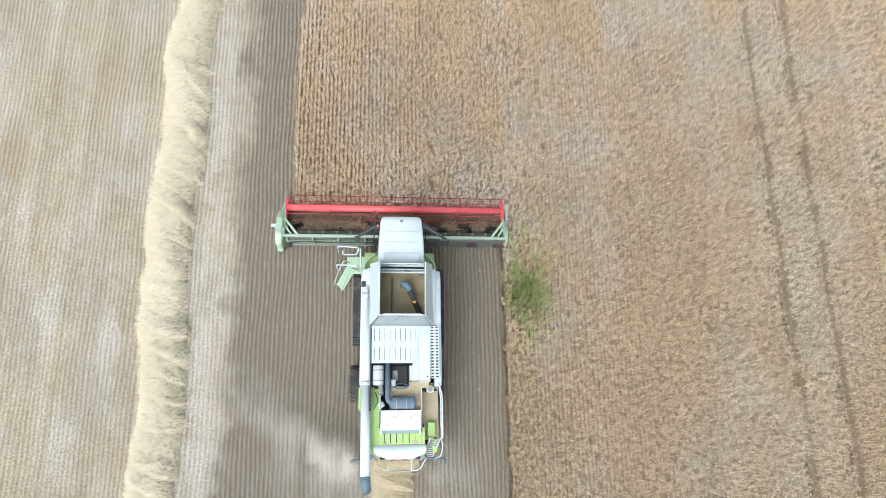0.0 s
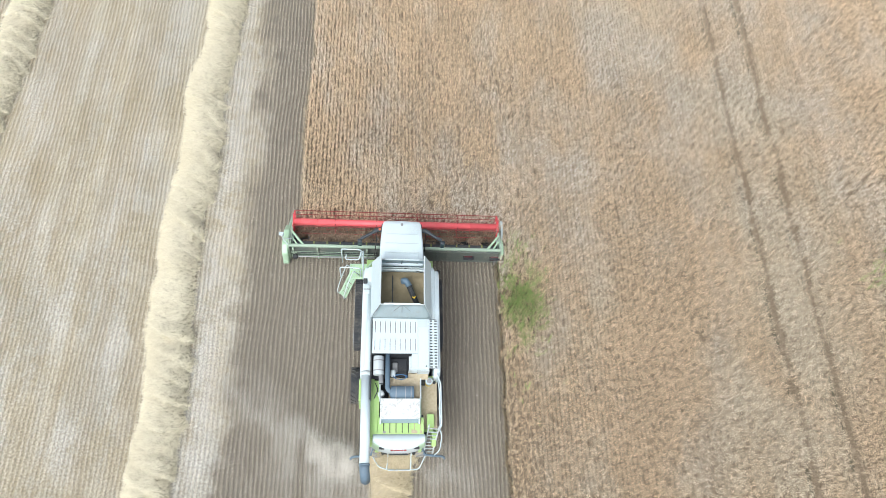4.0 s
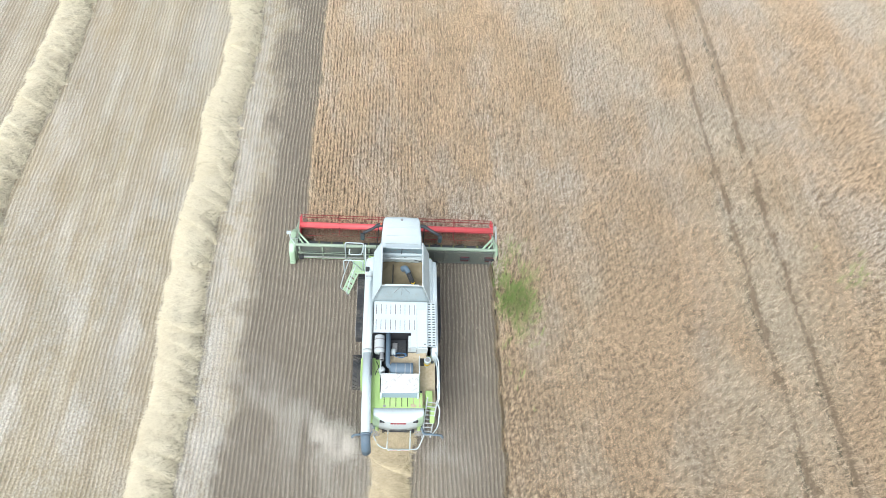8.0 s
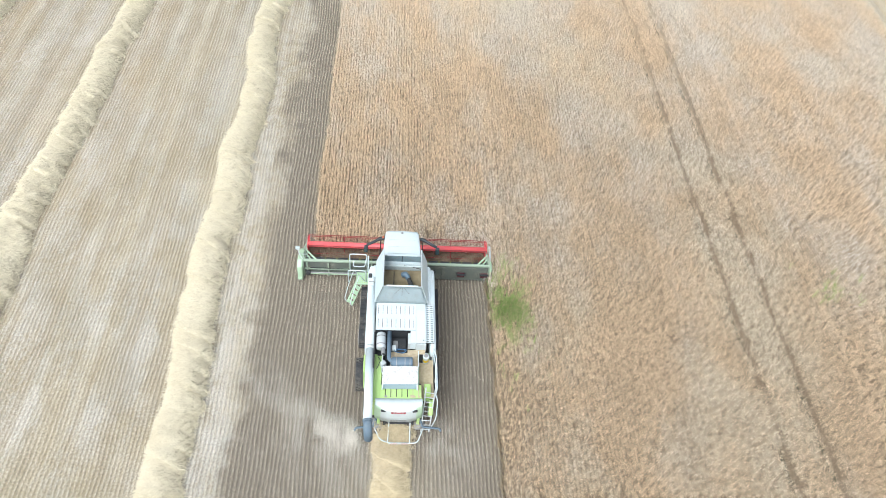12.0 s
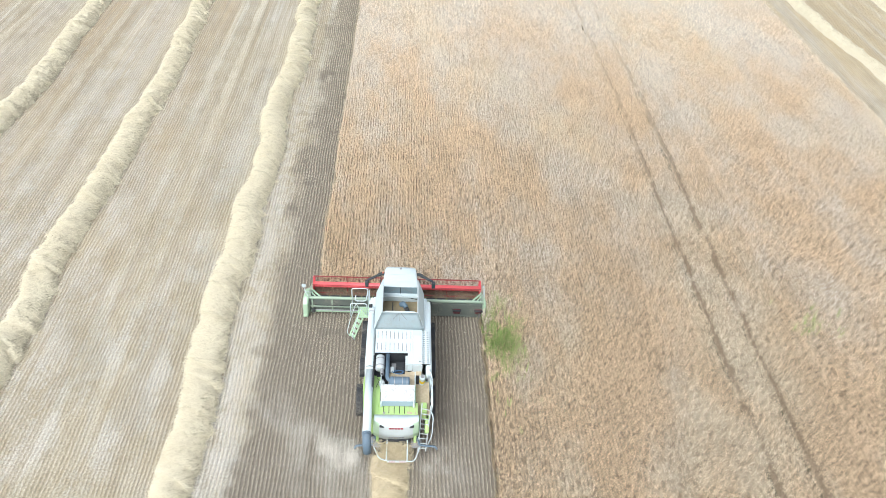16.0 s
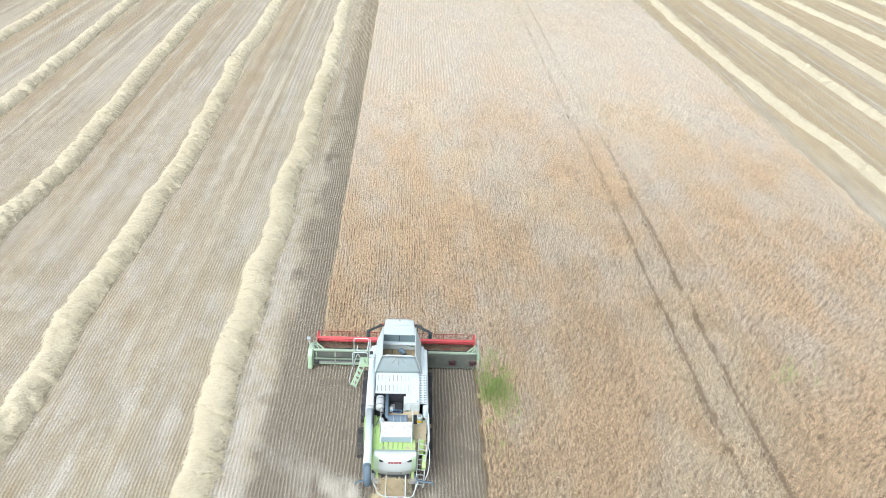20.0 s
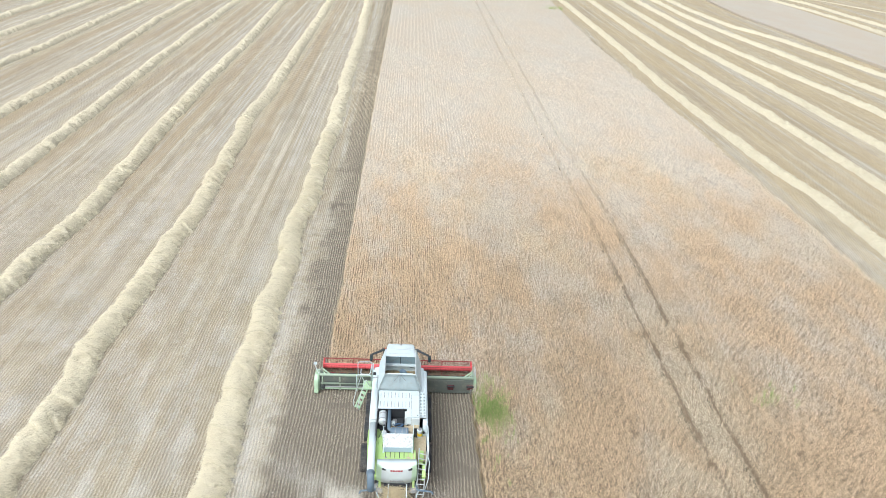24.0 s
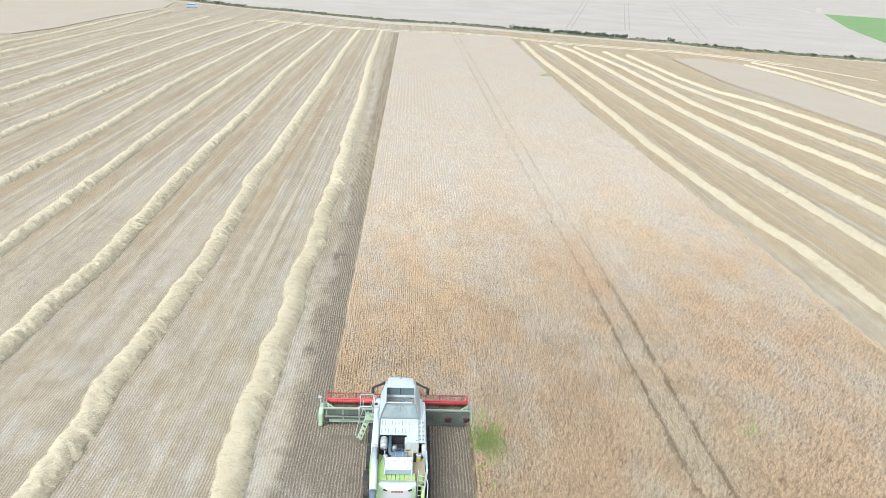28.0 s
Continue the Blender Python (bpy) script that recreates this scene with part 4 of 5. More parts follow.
for i in range(5):
    for j in range(6):
        a = i * 7 + j
        bm.faces.new([bm.verts[k] for k in (a, a + 1, a + 8, a + 7)])
bm.faces.new([bm.verts[k] for k in range(6, -1, -1)])
bm.faces.new([bm.verts[k] for k in range(35, 42)])
bm.faces.new([bm.verts[k] for k in (0, 7, 14, 21, 28, 35, 41, 34, 27, 20, 13, 6)])
bmesh.ops.recalc_face_normals(bm, faces=bm.faces)
roof = P("cab_roof", bm, M_WHITE, "white moulded cab roof", True)
for y, w in ((-0.55, 0.62), (-0.95, 0.66), (-1.35, 0.68)):
    part("rib", box((-w, y - 0.012, 3.655), (w, y + 0.012, 3.685), 0.008), M_PANEL, roof)
part("roof_hatch", box((-0.66, -1.72, 3.64), (0.66, -1.40, 3.672), 0.012), M_WHITE, roof)
part("antenna", disc_stack([(0.055, 0), (0.055, 0.03), (0.03, 0.06), (0.0, 0.065)], "z", (0.0, -0.12, 3.635), 16), M_GREY, roof, "small grey antenna dome")
for i in range(4):
    x = -0.51 + i * 0.34
    part("work_light", box((x - 0.07, 0.04, 3.40), (x + 0.07, 0.10, 3.48), 0.012), M_CHROME, roof)
for s in (-1, 1):
    P("mirror_arm", tube(rounded([(s * 0.72, -0.30, 3.42), (s * 0.95, -0.22, 3.38), (s * 1.25, -0.42, 3.34), (s * 1.62, -0.62, 3.30)], 0.12), [0.085] * 6 + [0.065] * 6, 10), M_SLATE, "", True)
    mir = P("mirror", box((s * 1.66 - 0.09, -0.78, 2.93), (s * 1.66 + 0.09, -0.62, 3.33), 0.04), M_SLATE, "black wing mirror", True)
    part("mirror_glass", box((s * 1.66 - 0.07, -0.79, 2.97), (s * 1.66 + 0.07, -0.775, 3.27)), M_GLASS, mir)
    P("hand_rail", tube([(s * 1.05, -0.35, 1.7), (s * 1.0, -0.28, 2.6), (s * 0.98, -0.25, 3.36)], 0.022, 8), M_DARK)
P("beacon", disc_stack([(0.05, 0), (0.05, 0.07), (0.035, 0.10), (0.0, 0.11)], "z", (-0.88, -0.26, 3.42), 16), M_AMBER, "small orange warning beacon")
for s in (-1, 1):
    P("footboard", box((s * 1.10 - 0.28, -1.85, 1.72), (s * 1.10 + 0.28, -0.85, 1.80), 0.015), M_GREEN, "green perforated footboard")
    P("step_guard", tube(rounded([(s * 0.85, -0.9, 2.0), (s * 1.15, -1.1, 2.05), (s * 1.36, -1.35, 2.05), (s * 1.38, -1.75, 2.0)], 0.1), 0.055, 8), M_HOOD, "", True)
P("door_handle_bar", tube(rounded([(1.40, -1.9, 3.2), (1.52, -1.9, 3.2), (1.52, -1.95, 3.0)], 0.04), 0.025, 8), M_DARK)

# feeder house between cab and header
P("feeder_house", prism([(-1.5, 0.9), (-1.5, 1.6), (0.05, 0.95), (0.05, 0.2)], -0.78, 0.78, 0.04), M_DARK)
P("hydraulic_coupler", box((0.80, -0.35, 0.85), (1.05, -0.10, 1.25), 0.03), M_DARK)
for x in (-0.98, -0.90, 0.86, 0.94):
    P("hydraulic_hose", tube(rounded([(x, -1.4, 1.5), (x * 1.05, -0.8, 1.75), (x * 1.1, -0.25, 1.2)], 0.25), 0.02, 6), M_DARK)

# grain tank with its raised flaps
tank = P("grain_tank", box((-1.08, -4.02, 2.55), (1.08, -1.98, 2.70)), M_PANEL, "open grain tank with raised canvas flaps")
for lo, hi in (((-1.08, -4.02, 2.7), (-1.04, -1.98, 3.66)), ((1.04, -4.02, 2.7), (1.08, -1.98, 3.66)),
               ((-1.04, -4.02, 2.7), (1.04, -3.98, 3.66)), ((-1.04, -2.02, 2.7), (1.04, -1.98, 3.66))):
    part("tank_wall", box(lo, hi), M_PANEL, tank)
part("flap", plate([(-1.12, -4.05, 3.64), (-1.12, -1.80, 3.64), (-0.82, -1.98, 4.72), (-0.80, -3.86, 4.57)], 0.025), M_TARP, tank, "grey side flap of the tank")
part("flap", plate([(1.12, -1.80, 3.64), (1.12, -4.05, 3.64), (0.80, -3.86, 4.57), (0.80, -1.98, 4.75)], 0.025), M_TARP, tank, "grey side flap of the tank")
part("flap", plate([(-1.10, -1.80, 3.64), (1.10, -1.80, 3.64), (0.95, -1.90, 4.20), (-0.95, -1.90, 4.20)], 0.025), M_FLAP, tank, "blue-grey front flap of the tank")
bm = bmesh.new()
n = 17
for k in range(6):
    v = k / 5
    for i in range(n):
        u = i / (n - 1) * 2 - 1
        sag = 0.06 * (abs(math.sin(u * 7.0 + v * 3)) * abs(math.cos(u * 3.1 - v * 4)) - 0.4) * math.sin(math.pi * v)
        bm.verts.new((u * (1.12 * (1 - v) + 0.79 * v), -4.09 * (1 - v) - 3.86 * v - sag, 3.64 * (1 - v) + 4.57 * v + sag))
bm.verts.ensure_lookup_table()
for k in range(5):
    for i in range(n - 1):
        a = k * n + i
        bm.faces.new([bm.verts[j] for j in (a, a + 1, a + n + 1, a + n)])
geo = bmesh.ops.solidify(bm, geom=list(bm.faces), thickness=0.015)
canvas = part("rear_canvas", bm, M_TARP, tank, "creased grey rear canvas with straps", True)
for a, b in (((-0.05, -3.90, 4.55), (-0.30, -4.0, 4.25)), ((0.05, -3.90, 4.55), (0.30, -4.0, 4.25)), ((0, -3.90, 4.53), (0, -4.02, 4.15))):
    part("strap", tube([a, b], 0.009, 6), M_GREY, canvas)
for y, z in ((-3.84, 4.585), (-1.92, 4.22)):
    part("rim_bar", box((-0.66, y - 0.025, z - 0.02), (0.66, y + 0.025, z + 0.03), 0.01), M_WHITE, tank, "white rim bar")
for x in (-0.80, 0.80):
    part("rim_edge", tube([(x, -1.98, 4.73), (x, -3.86, 4.575)], 0.022, 8), M_CHROME, tank)
part("rim_edge", tube([(-0.80, -3.86, 4.575), (0.80, -3.86, 4.575)], 0.02, 8), M_CHROME, tank)
part("rim_edge", tube([(-0.95, -1.91, 4.21), (0.95, -1.91, 4.21)], 0.02, 8), M_CHROME, tank)
part("cross_bar", tube([(-1.04, -2.12, 3.72), (1.04, -2.12, 3.72)], 0.035, 8), M_PANEL, tank)
part("divider_bar", box((-0.36, -3.95, 3.50), (-0.32, -2.3, 3.56), 0.008), M_DARK, tank)
for xa, xb in ((-0.06, -0.62), (0.06, 0.62)):
    part("flap_brace", tube([(xa, -1.93, 4.16), (xb, -1.845, 3.72)], 0.012, 6), M_GREY, tank)
part("flap_brace", tube([(0.0, -1.93, 4.18), (0.0, -1.84, 3.68)], 0.02, 6), M_SLATE, tank)
part("level_sensor", box((-1.03, -3.12, 3.5), (-0.82, -3.06, 3.56), 0.01), M_DARK, tank)
part("brace", tube([(0.1, -2.02, 3.66), (1.0, -2.25, 3.66)], 0.015, 6), M_DARK, tank)
part("grain", heap(-1.03, 1.03, -3.97, -2.03, 3.28, 0.18, 3), M_GRAIN, tank, "golden brown threshed grain", True)
fill = P("fill_auger", tube([(0.78, -3.75, 3.28), (0.50, -3.20, 3.50), (0.27, -2.75, 3.72)], 0.105, 14), M_DARK, "dark filling auger with a blue-grey spout", True)
part("spout", tube(rounded([(0.29, -2.79, 3.71), (0.17, -2.60, 3.79), (0.04, -2.57, 3.67)], 0.08), [0.115] * 3 + [0.125] * 4, 14), M_HOSE, fill, "", True)
part("sticker", box((0.42, -3.24, 3.60), (0.54, -3.12, 3.62), 0.004, Matrix.Rotation(radians(-32), 4, "Z")), M_YELLOW, fill)

# unloading auger along the flank, with its spout behind
aug = P("unloading_auger", tube([(-1.25, -2.7, 3.24), (-1.25, -6.1, 3.29)], 0.185, 24), M_WHITE, "long white unloading auger tube folded back", True)
part("auger_tube", tube([(-1.25, -6.1, 3.29), (-1.215, -9.27, 3.27)], 0.172, 24), M_WHITE, aug, "", True)
part("collar", tube([(-1.25, -6.02, 3.29), (-1.25, -6.16, 3.29)], 0.205, 24), M_PANEL, aug, "", True)
part("collar", tube([(-1.25, -2.70, 3.24), (-1.25, -2.80, 3.24)], 0.21, 24), M_CHROME, aug, "", True)
part("pivot_elbow", tube(rounded([(-1.25, -2.72, 3.24), (-1.25, -2.42, 3.25), (-1.22, -2.32, 2.9)], 0.2), 0.18, 20), M_PANEL, aug, "", True)
part("pivot_bracket", box((-1.46, -2.62, 3.22), (-1.30, -2.40, 3.50), 0.03), M_DARK, aug)
part("spout", tube(rounded([(-1.215, -9.25, 3.27), (-1.20, -9.54, 3.24), (-1.17, -9.70, 2.62)], 0.28, 6), 0.172, 20), M_HOSE, aug, "slate blue rubber spout", True)
part("spout_ring", tube([(-1.215, -9.24, 3.27), (-1.214, -9.30, 3.27)], 0.196, 24), M_HOSE, aug, "", True)
part("pivot_housing", box((-1.43, -3.02, 3.28), (-1.20, -2.66, 3.50), 0.04), M_PANEL, aug, "grey pivot housing")
part("pivot_band", box((-1.44, -2.88, 3.30), (-1.19, -2.84, 3.515), 0.008), M_GREY, aug)
P("auger_rest", box((-1.35, -8.30, 2.6), (-1.10, -8.22, 3.12), 0.02), M_DARK)

# engine deck
P("deck_underlay", box((-1.05, -5.42, 3.52), (1.30, -4.06, 3.56)), M_DARK)
deck = P("engine_deck", slotted(-1.05, 0.62, -5.42, -4.08, 3.66, 9, 2, 0.018, 0.22), M_WHITE, "white slotted engine cover")
P("deck_side_panel", prism([(-4.08, 3.60), (-4.08, 3.665), (-6.02, 3.665), (-6.02, 3.60)], 0.63, 1.03, 0.006), M_WHITE)
P("deck_step_panel", prism([(-5.43, 3.15), (-5.43, 3.665), (-6.02, 3.665), (-6.02, 3.15)], 0.40, 0.625, 0.012), M_WHITE)
P("deck_end_panel", box((0.63, -6.06, 2.95), (1.05, -6.024, 3.60), 0.006), M_PANEL)
P("chaff_layer", heap(0.30, 1.0, -6.26, -6.05, 3.12, 0.12, 17), M_PILE, "", True)
P("vent_block", box((0.30, -6.0, 3.1), (0.42, -5.5, 3.55), 0.01), M_PANEL)
for i in range(7):
    P("vent_louvre", box((0.285, -5.97 + i * 0.065, 3.2), (0.30, -5.94 + i * 0.065, 3.5)), M_DARK)
for y in (-4.35, -5.9):
    P("bolt_cap", disc_stack([(0.03, 0), (0.03, 0.012)], "z", (0.93, y, 3.665), 12), M_DARK)
P("hinge_plate", box((0.62, -4.42, 3.668), (0.98, -4.12, 3.685), 0.006), M_PANEL)
P("grille_underlay", box((1.04, -5.95, 3.50), (1.36, -4.08, 3.53)), M_DARK)
P("side_grille", slotted(1.04, 1.37, -5.95, -4.08, 3.585, 2, 17, 0.095, 0.055, 0.025), M_WHITE, "white perforated radiator screen")

# engine bay
P("engine_bay_floor", box((-1.05, -7.05, 2.75), (0.72, -5.42, 2.80)), M_DARK)
P("bay_wall", box((-1.10, -7.05, 2.5), (-1.05, -5.42, 3.45)), M_DARK)
P("bay_wall", box((-1.05, -5.42, 2.75), (0.62, -5.38, 3.60)), M_DARK)
P("engine_block", box((-0.42, -6.15, 2.8), (0.25, -5.45, 3.08), 0.03), M_DARK)
P("engine_cover", box((-0.30, -6.0, 3.08), (-0.10, -5.62, 3.16), 0.03), M_GREY)
muf = P("muffler", disc_stack([(0.05, -0.36), (0.19, -0.34), (0.20, -0.30), (0.20, 0.30), (0.19, 0.34), (0.05, 0.36)], "y", (-0.80, -5.82, 3.40), 24), M_CHROME, "silver exhaust muffler", True)
part("band", disc_stack([(0.206, -0.02), (0.206, 0.02)], "y", (-0.80, -5.65, 3.40), 24), M_GREY, muf)
part("band", disc_stack([(0.206, -0.02), (0.206, 0.02)], "y", (-0.80, -6.02, 3.40), 24), M_GREY, muf)
P("exhaust_pipe", tube(rounded([(-0.72, -6.12, 3.42), (-0.70, -6.32, 3.42), (-0.70, -6.50, 3.52)], 0.1), 0.085, 14), M_GREY, "dark steel exhaust outlet", True)
P("exhaust_bore", disc_stack([(0.066, 0), (0.066, 0.006)], "y", (-0.70, -6.512, 3.53), 14), M_DARK)
P("intake_pipe", tube(rounded([(-0.47, -5.42, 3.50), (-0.47, -6.72, 3.50), (-0.30, -6.80, 3.48)], 0.16, 6), 0.088, 16), M_HOSE, "slate blue air intake pipe", True)
flt = P("air_filter", disc_stack([(0.08, -0.47), (0.13, -0.44), (0.235, -0.38), (0.235, 0.40), (0.22, 0.43), (0.0, 0.44)], "x", (0.06, -6.80, 3.38), 26), M_HOSE, "slate blue air filter canister", True)
for o in (-0.22, 0.12, 0.32):
    part("rib", disc_stack([(0.243, -0.014), (0.243, 0.014)], "x", (0.06 + o, -6.80, 3.38), 26), M_GREY, flt)
P("filter_neck", tube([(-0.06, -6.80, 3.38), (-0.06, -7.08, 3.36)], 0.09, 14), M_HOSE, "", True)
P("fuel_filter", box((-0.80, -6.95, 3.15), (-0.58, -6.75, 3.48), 0.05, Matrix.Rotation(0.5, 4, "Z")), M_CHROME, "silver filter housing", True)
P("expansion_tank", box((-0.36, -6.2, 3.20), (-0.18, -5.95, 3.36), 0.04), M_PANEL, "", True)
for i in range(3):
    ring = [(0.0 + (0.20 + 0.03 * i) * math.cos(a * math.pi / 9), -6.20 + 0.09 * math.sin(a * math.pi / 9), 3.26 + 0.03 * i + 0.03 * math.sin(a * 0.7 + i)) for a in range(18)]
    P("hose_coil", tube(ring, 0.010, 6, True), M_BLUE, "coiled blue hose")
for x in (-0.90, -0.62):
    P("wire", tube(rounded([(x, -6.4, 3.1), (x + 0.1, -6.7, 3.35), (x - 0.05, -7.0, 3.2)], 0.1), 0.016, 6), M_DARK)
P("chaff_layer", heap(-0.42, 0.74, -7.04, -6.22, 3.13, 0.2, 8), M_PILE, "tan chaff lying round the engine", True)

# white lid behind the engine and the green slatted cover
P("rear_lid", plate([(-0.71, -7.72, 3.305), (0.71, -7.72, 3.305), (0.71, -7.05, 3.545), (-0.71, -7.05, 3.545)], 0.03), M_WORN, "worn white sloping lid")
P("lid_lip", prism([(-7.83, 3.10), (-7.75, 3.285), (-7.70, 3.285), (-7.74, 3.10)], -0.66, 0.66, 0.008), M_FLAP, "grey flap hanging from the lid")
for s in (-1, 1):
    P("lid_post", box((s * 0.69 - 0.03, -7.86, 3.06), (s * 0.69 + 0.03, -7.70, 3.30), 0.01), M_WHITE)
for s in (-1, 1):
    P("lid_cheek", plate([(s * 0.70, -7.05, 3.51), (s * 0.70, -7.05, 2.9), (s * 0.70, -7.72, 2.95), (s * 0.70, -7.72, 3.28)], 0.02), M_PANEL)
    P("lid_frame", tube([(s * 0.73, -6.30, 3.47), (s * 0.73, -7.05, 3.50)], 0.022, 6), M_PANEL)
P("slat_underlay", box((-0.88, -8.2, 2.92), (0.85, -7.5, 2.95)), M_DARK)
P("slatted_cover", slotted(-0.90, 0.86, -8.20, -7.62, 3.05, 8, 1, 0.03, 0.09), M_GREEN, "lime green slotted rear cover")
P("cover_latch", box((-0.60, -8.18, 3.055), (-0.50, -8.10, 3.09), 0.01), M_GREY)
P("chaff_layer", heap(0.42, 0.88, -8.18, -7.65, 3.03, 0.07, 12, 0.05), M_PILE, "", True)

# rounded tail hood
bm = bmesh.new()
sect = [(0.0, 3.04, 1.0), (-0.30, 3.05, 1.0), (-0.44, 2.98, 1.0), (-0.50, 2.86, 1.02), (-0.53, 2.70, 1.03), (-0.55, 2.4, 1.04), (-0.52, 1.96, 1.02)]
cols = [-1.0, -0.97, -0.9, -0.8, -0.74, -0.4, 0, 0.4, 0.74, 0.8, 0.9, 0.97, 1.0]
for dy, z, w in sect:
    for c in cols:
        bm.verts.new((c * 0.93 * w - 0.02, -8.21 + dy * (1 - 0.42 * abs(c) ** 3), z))
bm.verts.ensure_lookup_table()
for i in range(len(sect) - 1):
    for j in range(len(cols) - 1):
        a = i * len(cols) + j
        bm.faces.new([bm.verts[k] for k in (a, a + 1, a + len(cols) + 1, a + len(cols))])
bmesh.ops.recalc_face_normals(bm, faces=bm.faces)
bmesh.ops.solidify(bm, geom=list(bm.faces), thickness=0.03)
hood = P("tail_hood", bm, M_WHITE, "white rounded tail hood with pale green corners", True)
hood.data.materials.append(M_HOOD)
hood.data.materials.append(M_PANEL)
for f in hood.data.polygons:
    if abs(f.center.x + 0.02) > 0.70 and f.center.z < 2.94:
        f.material_index = 1
    elif f.center.z < 2.9:
        f.material_index = 2
for s in (-1, 1):
    part("tail_lamp", box((s * 0.62 - 0.10, -8.70, 2.80), (s * 0.62 + 0.10, -8.58, 2.88), 0.03, Matrix.Rotation(-s * 0.30, 4, "Y")), M_DARK, hood, "dark tail lamp")
    part("hood_wing", prism([(-8.22, 2.98), (-8.42, 2.9), (-8.46, 2.0), (-8.22, 1.9)], s * 0.90 - 0.08, s * 0.90 + 0.04, 0.03), M_HOOD, hood, "pale green corner panel")
for i in range(5):
    part("marking", box((-0.31 + i * 0.118, -8.742, 2.765), (-0.215 + i * 0.118, -8.70, 2.835)), M_MARK_RED, hood, "red marking")
for i in range(6):
    part("marking", box((-0.33 + i * 0.112, -8.757, 2.12), (-0.245 + i * 0.112, -8.735, 2.19)), M_GREY, hood, "grey marking")
part("lamp_bar", box((-0.34, -8.77, 1.90), (0.36, -8.66, 1.99), 0.015), M_DARK, hood)

# green flanks and the engine platform
P("rear_flank", prism([(-6.2, 1.6), (-6.2, 3.02), (-8.3, 2.98), (-8.52, 2.2), (-8.3, 1.7)], -1.12, -0.93, 0.04), M_GREEN, "lime green rear side panel")
P("rear_flank", prism([(-6.2, 1.5), (-6.2, 2.95), (-7.0, 2.95), (-7.0, 1.5)], -1.50, -1.12, 0.03), M_GREEN, "lime green rear side panel")
P("side_cover", box((-1.06, -8.20, 2.86), (-0.74, -6.26, 2.985), 0.02), M_GREEN, "dusty lime green side cover")
P("cover_edge", box((-0.755, -7.05, 2.98), (-0.73, -6.26, 3.30), 0.006), M_PANEL)
P("flank_hatch", box((-1.07, -7.2, 3.0), (-0.95, -6.45, 3.05), 0.015), M_GREEN)
P("rear_flank", prism([(-6.2, 1.6), (-6.2, 2.58), (-8.1, 2.58), (-8.52, 2.2), (-8.3, 1.7)], 1.20, 1.38, 0.04), M_GREEN, "lime green rear side panel")
P("platform", box((0.74, -8.05, 2.52), (1.38, -6.05, 2.58), 0.01), M_GREEN)
P("platform_wall", box((0.74, -7.9, 2.58), (0.78, -6.1, 3.02), 0.01), M_HOOD)
P("platform_back", box((0.74, -6.12, 2.58), (1.36, -6.06, 2.90), 0.01), M_GREEN)
P("chaff_layer", heap(0.79, 1.36, -7.95, -6.2, 2.60, 0.08, 14), M_PILE, "", True)
P("step_box", box((1.00, -7.92, 2.60), (1.26, -7.45, 2.86), 0.02), M_GREEN, "small lime green step box")
pre = P("pre_cleaner", disc_stack([(0.115, 0), (0.12, 0.02), (0.12, 0.40), (0.135, 0.42), (0.135, 0.48), (0.10, 0.50)], "z", (1.07, -6.30, 2.62), 22), M_WHITE, "white canister with a yellow band", True)
part("band", disc_stack([(0.1225, 0.12), (0.1225, 0.28)], "z", (1.07, -6.30, 2.62), 22), M_YELLOW, pre)
part("lid", disc_stack([(0.09, 0.50), (0.085, 0.512)], "z", (1.07, -6.30, 2.62), 22), M_GREY, pre)
P("valve", box((1.22, -6.36, 2.85), (1.32, -6.26, 2.97), 0.03), M_DARK)
P("platform_rail", tube(rounded([(1.32, -6.05, 2.7), (1.34, -6.12, 3.44), (1.46, -6.5, 3.46), (1.47, -7.95, 3.44), (1.42, -8.05, 3.0), (1.40, -8.05, 2.5)], 0.12), 0.028, 8), M_WHITE, "white tubular guard rail", True)
P("platform_rail", tube(rounded([(1.40, -6.2, 3.0), (1.45, -6.6, 3.02), (1.46, -7.95, 3.0)], 0.12), 0.024, 8), M_WHITE, "", True)
P("rail_post", tube([(1.46, -7.2, 2.55), (1.46, -7.2, 3.45)], 0.022, 8), M_WHITE)
P("rail_reflector", box((1.44, -6.95, 3.30), (1.50, -6.85, 3.44), 0.01), M_LENS)

# boarding ladder at the tail
lad = P("rear_ladder", tube([(1.02, -7.98, 3.55), (0.96, -8.70, 1.05)], 0.028, 8), M_CHROME, "steel ladder at the tail")
part("stile", tube([(1.40, -7.98, 3.40), (1.30, -8.70, 1.05)], 0.028, 8), M_CHROME, lad)
for i in range(9):
    t = 0.10 + i * 0.105
    a = Vector((1.02, -7.98, 3.55)).lerp(Vector((0.96, -8.70, 1.05)), t)
    b = Vector((1.40, -7.98, 3.40)).lerp(Vector((1.30, -8.70, 1.05)), t)
    part("rung", tube([a, b], 0.02, 8), M_CHROME, lad)
P("ladder_hoop", tube(rounded([(1.42, -8.02, 3.1), (1.52, -8.25, 3.0), (1.50, -8.65, 2.2), (1.36, -8.72, 1.6)], 0.18), 0.022, 8), M_WHITE, "", True)

